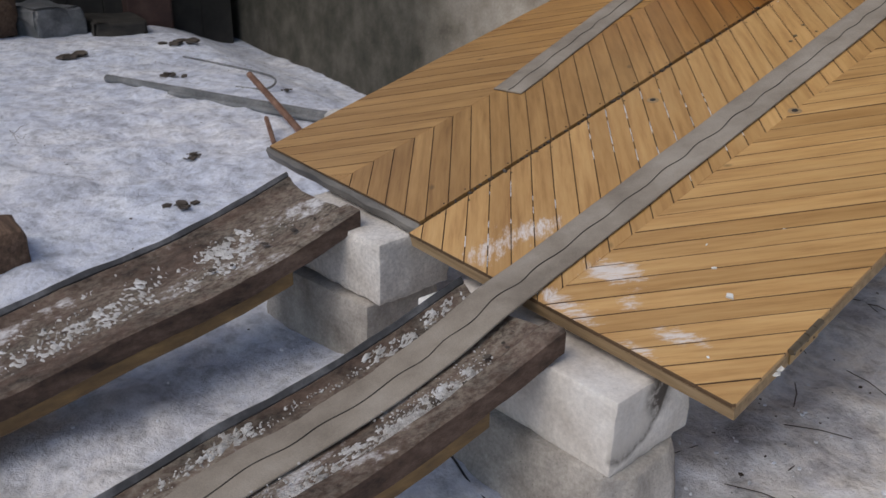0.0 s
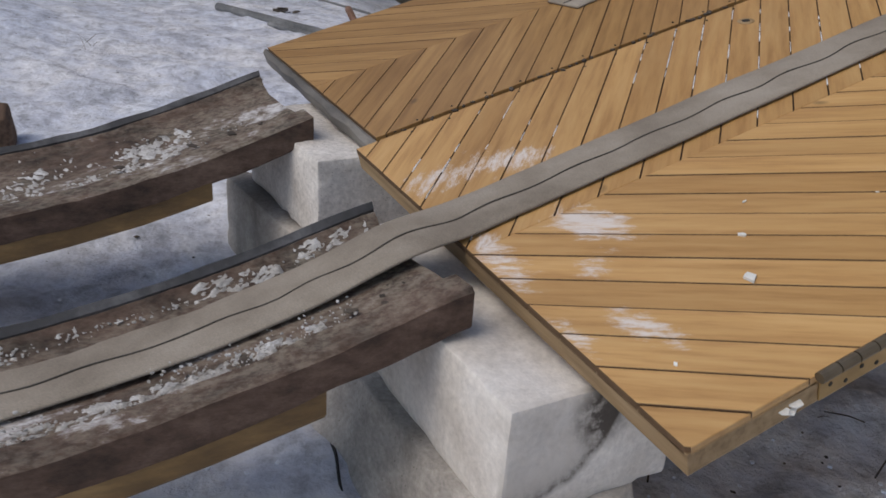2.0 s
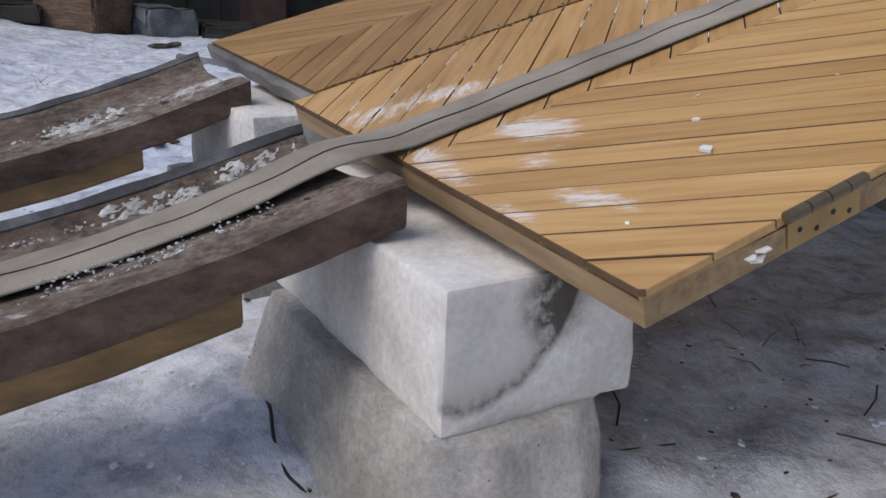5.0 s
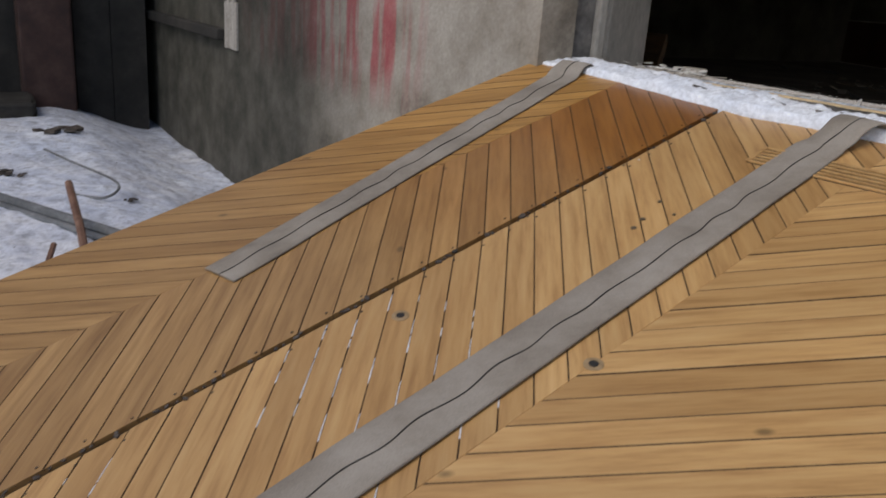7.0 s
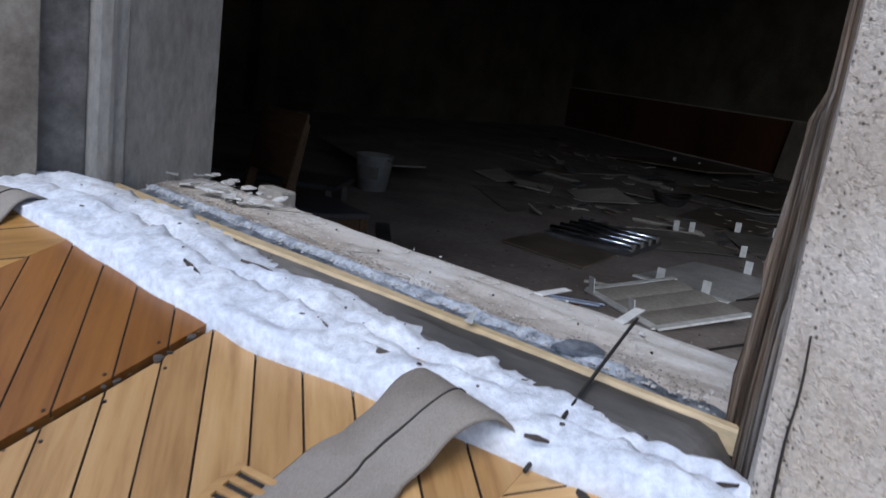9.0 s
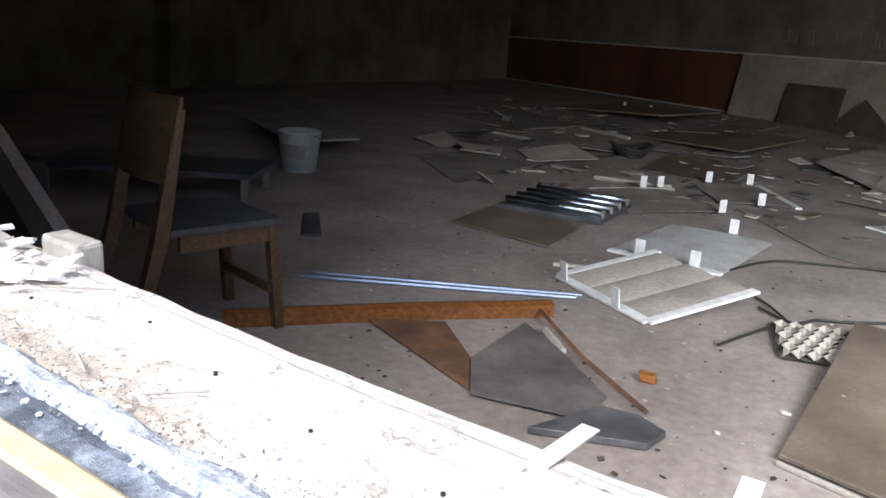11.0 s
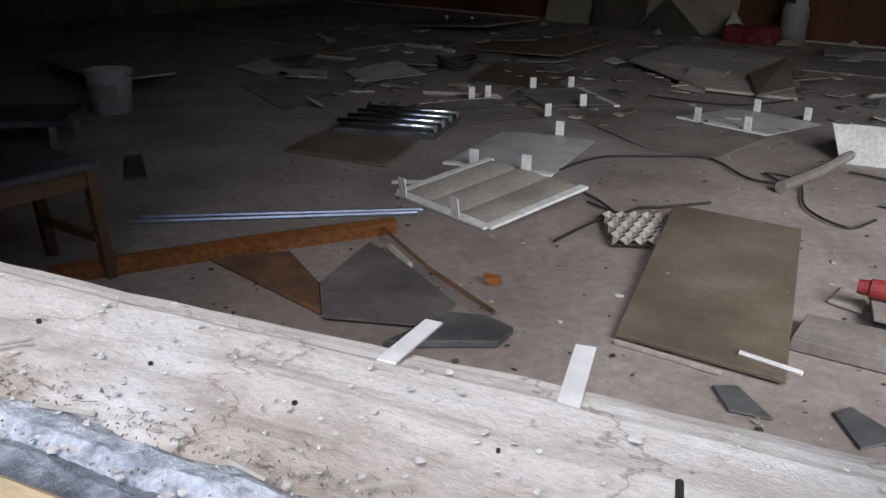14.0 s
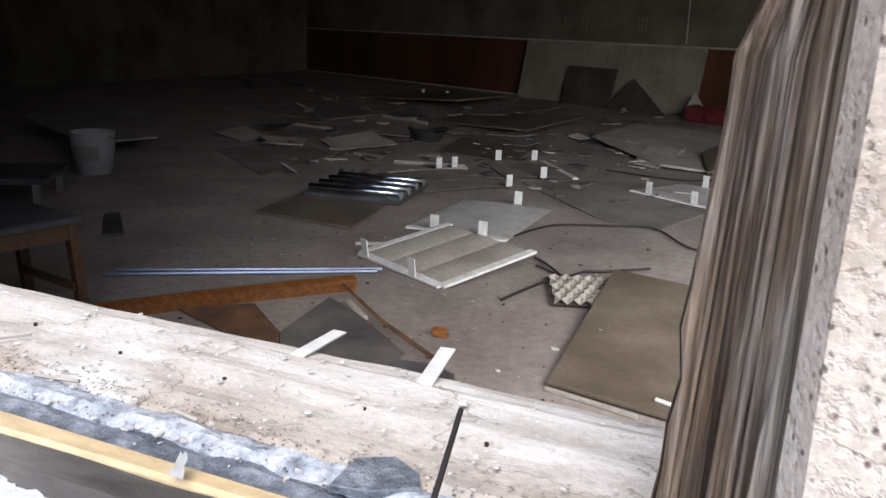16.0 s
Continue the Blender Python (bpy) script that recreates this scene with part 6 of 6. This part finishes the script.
# crumpled louvre grille
grille = thing("louvre_grille", "crumpled white louvre grille under the brown board", "grille", pose(-1.33, 4.4, FLOOR + 0.004, 0, 0, 22))
bm = loft([[(0.36 * k / 12, 0.03 * j, 0.012 + 0.014 * noise.noise(Vector((k * 0.5, j * 0.4, 1)))) for k in range(13)] for j in range(13)], closed=False)
bmesh.ops.solidify(bm, geom=bm.faces[:], thickness=0.002)
part("sheet", bm, M_GREYBOARD, grille, "bent grey sheet")
for j in range(6):
    y0 = 0.012 + 0.057 * j
    rows = []
    for k in range(15):
        x, up = 0.024 * k + 0.008, (k + j) % 2
        rows.append([(x, y0, 0.012 + 0.02 * up), (x + 0.006, y0 + 0.046, 0.03 - 0.016 * up), (x + 0.006, y0 + 0.047, 0.027 - 0.016 * up), (x, y0 + 0.001, 0.009 + 0.02 * up)])
    part("fin", loft(rows), M_PALE, grille, "zigzag bent fin")
# bottle
bottle = thing("plastic_bottle", "red plastic bottle with an orange label, lying on a grey tile", "bottle", pose(-0.575, 4.2, FLOOR + 0.082, 0, 90, -6) @ Matrix.Scale(0.86, 4))


def lathe(profile, sides=18):
    return loft([[(r * math.cos(6.283 * k / sides), r * math.sin(6.283 * k / sides), z) for k in range(sides)] for r, z in profile])


smooth(part("body", lathe([(0.02, 0.1), (0.034, 0.105), (0.034, 0.27), (0.03, 0.285), (0.001, 0.286)]), M_RED, bottle))
part("cap", lathe([(0.001, 0.0), (0.024, 0.002), (0.026, 0.035), (0.033, 0.04), (0.033, 0.1), (0.02, 0.101)]), M_RED, bottle, "red ribbed cap")
label_ = smooth(part("label", lathe([(0.0345, 0.105), (0.0352, 0.106), (0.0352, 0.25), (0.0345, 0.251)]), M_LABEL, bottle, "orange printed label"))
for k in range(3):
    part("print", cuboid((-0.04, -0.012, 0.12 + 0.02 * k), (-0.0345, 0.012, 0.13 + 0.02 * k), 0.001), M_RED, label_)

# bucket
bucket = thing("bucket", "white plastic bucket with a printed label", "bucket", pose(-4.74, 5.44, FLOOR) @ Matrix.Scale(0.94, 4))
smooth(part("pail", lathe([(0.001, 0.0), (0.12, 0.0), (0.148, 0.27), (0.152, 0.275), (0.152, 0.285), (0.142, 0.285), (0.115, 0.02), (0.001, 0.018)], 24), M_BUCKET, bucket))
part("label", loft([[(r * math.cos(a), r * math.sin(a), z) for a in [-1.2 + 0.12 * k - 0.6 for k in range(12)]] for r, z in ((0.1322, 0.1), (0.1375, 0.15), (0.1428, 0.2))], closed=False), M_GREYBOARD, bucket, "faded grey label")
part("handle", tube([(0.15 * math.cos(a), 0.15 * math.sin(a), 0.26 - 0.05 * math.sin(a * 1.0)) for a in [math.pi * k / 12 for k in range(13)]], 0.004, 5), M_STEEL, bucket)

# chair
chair = thing("chair", "brown wooden chair with a plywood back, seat dusty", "chair", pose(-2.85, 3.29, FLOOR, 0, 0, -10) @ Matrix.Scale(0.87, 4))
for x in (-0.19, 0.19):
    part("leg", loft([[(x - 0.018, 0.2, 0), (x + 0.018, 0.2, 0), (x + 0.018, 0.235, 0), (x - 0.018, 0.235, 0)], [(x - 0.018, 0.17, 0.4), (x + 0.018, 0.17, 0.4), (x + 0.018, 0.21, 0.4), (x - 0.018, 0.21, 0.4)]]), M_CHAIR, chair)
    part("back_post", loft([[(x - 0.018, -0.36, 0), (x + 0.018, -0.36, 0), (x + 0.018, -0.32, 0), (x - 0.018, -0.32, 0)], [(x - 0.02, -0.25, 0.4), (x + 0.02, -0.25, 0.4), (x + 0.02, -0.2, 0.4), (x - 0.02, -0.2, 0.4)],
                             [(x - 0.016, -0.16, 0.82), (x + 0.016, -0.16, 0.82), (x + 0.016, -0.13, 0.82), (x - 0.016, -0.13, 0.82)]]), M_CHAIR, chair)
part("seat", cuboid((-0.22, -0.2, 0.4), (0.22, 0.22, 0.43), 0.012), M_DARKSHEET, chair, "dusty dark seat")
part("front_rail", cuboid((-0.19, 0.175, 0.34), (0.19, 0.198, 0.4), 0.003), M_CHAIR, chair)
part("side_rail", cuboid((-0.2, -0.16, 0.34), (-0.178, 0.18, 0.4), 0.003), M_CHAIR, chair)
part("side_rail", cuboid((0.178, -0.16, 0.34), (0.2, 0.18, 0.4), 0.003), M_CHAIR, chair)
part("stretcher", cuboid((-0.19, 0.18, 0.14), (0.19, 0.2, 0.17), 0.003), M_CHAIR, chair)
part("backrest", loft([[(x, -0.275 - 0.03 * (1 - (x / 0.21) ** 2) + dy, z) for x in [-0.21 + 0.042 * k for k in range(11)]] + [(x, -0.263 - 0.03 * (1 - (x / 0.21) ** 2) + dy, z) for x in [0.21 - 0.042 * k for k in range(11)]] for z, dy in ((0.58, 0.068), (0.7, 0.095), (0.84, 0.122), (0.86, 0.122))]), M_CHAIR, chair, "curved plywood backrest")
# low table and leaning board in the dark corner
table = thing("low_bench", "dark low bench with dusty litter in the dim corner", "bench", pose(-4.75, 4.4, FLOOR, 0, 0, 35))
part("top", cuboid((-0.6, -0.25, 0.13), (0.6, 0.25, 0.16), 0.004), M_DARKSHEET, table)
for x in (-0.55, 0.55):
    for y in (-0.22, 0.22):
        part("leg", cuboid((x - 0.018, y - 0.018, 0), (x + 0.018, y + 0.018, 0.13), 0.003), M_GREYBOARD, table)
single("leaning_plank", loft([[(-2.0, 2.66, FLOOR), (-2.0, 2.70, FLOOR), (-2.02, 2.70, FLOOR + 0.14), (-2.02, 2.66, FLOOR + 0.14)], [(-3.3, 2.86, FLOOR + 0.52), (-3.3, 2.9, FLOOR + 0.52), (-3.32, 2.9, FLOOR + 0.66), (-3.32, 2.86, FLOOR + 0.66)]]), M_PALE, "pale-edged plank leaning in the dark corner", "plank")
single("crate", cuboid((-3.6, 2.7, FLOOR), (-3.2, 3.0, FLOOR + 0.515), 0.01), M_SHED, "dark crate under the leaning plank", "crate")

# against the far wall
NW = Matrix.Translation((FW_A.x, FW_A.y, FLOOR)) @ Matrix.Rotation(FAR_TURN, 4, "Z")


def at_far(d, out, z, lean=0.0):
    """A pose d metres along the far wall, out from it, facing the room."""
    return NW @ Matrix.Translation((d, out, z)) @ Matrix.Rotation(lean, 4, "X")


single("wall_board", cuboid((0, -0.015, 0), (3.05, 0.015, 0.86), 0.004), M_WALLBOARD, "large pale board leaning on the far wall", "board", m=at_far(2.1, 0.25, 0.0, radians(11)))
single("brown_panel", cuboid((0, -0.01, 0), (0.85, 0.01, 0.54), 0.003), M_DARKBROWN, "dark brown panel leaning on the pale board", "panel", m=at_far(3.3, 0.42, 0.0, radians(14)))
tri_bm = loft([[(0, -0.01, 0), (0.95, -0.01, 0), (0.6, -0.01, 0.44)], [(0, 0.01, 0), (0.95, 0.01, 0), (0.6, 0.01, 0.44)]])
single("broken_hardboard", tri_bm, M_DARKBROWN, "broken dark brown panel with a pointed top", "panel", m=at_far(2.35, 0.5, 0.0, radians(14)))
can = thing("canister", "grey-white canister standing at the far wall", "canister", at_far(1.3, 0.35, 0.0) @ Matrix.Scale(0.85, 4))
smooth(part("body", lathe([(0.001, 0.0), (0.17, 0.0), (0.17, 0.45), (0.14, 0.52), (0.14, 0.6), (0.12, 0.62), (0.001, 0.62)], 20), M_GREYBOARD, can))
part("slot", cuboid((-0.05, 0.13, 0.52), (0.05, 0.16, 0.57), 0.005), M_BLACK, can)
single("red_bag", rough_box((-0.28, -0.15, 0), (0.28, 0.15, 0.2), 4, 0.06, 5, 4, 0.06), M_BAG, "crumpled dark red bag on the floor", "bag", m=at_far(1.6, 0.7, -0.01))
single("pale_carton", loft([[(0, 0, 0), (0.4, 0.05, 0), (0.25, 0.02, 0.32)], [(0, 0.03, 0), (0.4, 0.08, 0), (0.25, 0.05, 0.32)]]), M_PALE, "pale carton flap propped at the wall", "carton", m=at_far(1.75, 0.4, 0.0))

# rubble over the floor
spots = []
for _ in range(1500):
    y = 2.6 + 9.5 * rnd.random() ** 1.3
    x = -0.6 - (y - 1.6) * rnd.uniform(-0.25, 0.95)
    if noise.noise(Vector((x * 0.9, y * 0.9, 3))) > -0.25:
        spots.append((x, y, FLOOR + 0.004))
single("rubble", flakes(spots, 0.0062, thick=0.2, seed=51), M_PALE, "pale plaster rubble over the floor", "rubble", kind="stuff")
spots = [(-0.6 - (y - 1.6) * rnd.uniform(-0.25, 0.95), y, FLOOR + 0.004) for y in [2.7 + 9 * rnd.random() ** 1.2 for _ in range(900)]]
single("dark_rubble", flakes(spots, 0.0062, thick=0.2, seed=52), M_GRIT, "dark crumbs and scraps over the floor", "rubble", kind="stuff")
for k in range(84):
    y = 6.0 + 7.0 * rnd.random()
    x = -0.4 - (y - 1.6) * rnd.uniform(-0.3, 0.8)
    if -3.6 < x < -0.2 and y < 7.9:
        y += 2.2
    s, a = rnd.uniform(0.06, 0.32) if k < 46 else rnd.uniform(0.05, 0.14), rnd.uniform(0, 6.3)
    cs = [(x + s * rnd.uniform(0.6, 1.2) * math.cos(a + 1.57 * j), y + s * rnd.uniform(0.6, 1.2) * math.sin(a + 1.57 * j)) for j in range(4)]
    sheet("broken_board", cs, 0.012, (M_BROWNBOARD, M_GREYBOARD, M_PALE, M_DARKSHEET)[k % 4], ("broken brown board", "broken grey board", "broken pale board", "broken slate sheet")[k % 4] + " among the rubble", "board", "broken boards", lift=(0, rnd.uniform(0, 0.05), rnd.uniform(0, 0.08), 0), z=0.006 + 0.002 * (k % 5))
spots = []
for _ in range(420):
    y = 6.4 + 5.6 * rnd.random() ** 1.2
    spots.append((-0.3 - (y - 1.6) * rnd.uniform(-0.1, 0.75), y, FLOOR + 0.012))
for mat, lo, label in ((M_PALE, 0, "torn pale paper and plaster scraps over the floor"), (M_BROWNBOARD, 1, "torn brown scraps over the floor"), (M_DARKSHEET, 2, "torn dark scraps over the floor")):
    single("scraps", flakes(spots[lo::3], 0.05, thick=0.1, seed=80 + lo), mat, label, "scraps", kind="stuff")
single("rust_lump", rough_box((-0.026, -0.02, 0), (0.026, 0.02, 0.03), 3, 0.008, 20, 2, 0.01), M_ORANGE, "small rusty lump on the floor", "lump", m=pose(-1.575, 3.93, FLOOR, 0, 0, 20))
for x, y in ((-1.2, 4.0), (-1.05, 4.2), (-1.3, 3.75), (-1.0, 3.9)):
    single("plaster_piece", flakes([(x, y, FLOOR + 0.005)], 0.026, thick=0.4, seed=int(y * 100)), M_CHIP, "white plaster piece on the floor", "plaster", "plaster pieces")

single("thin_rod", tube([(0, 0, 0.9), (0.02, 0, 2.0), (0.0, 0, 3.3)], 0.008, 6), M_PALE, "thin pale rod hanging at the far wall", "rod", m=at_far(2.35, 0.2, 0.0))
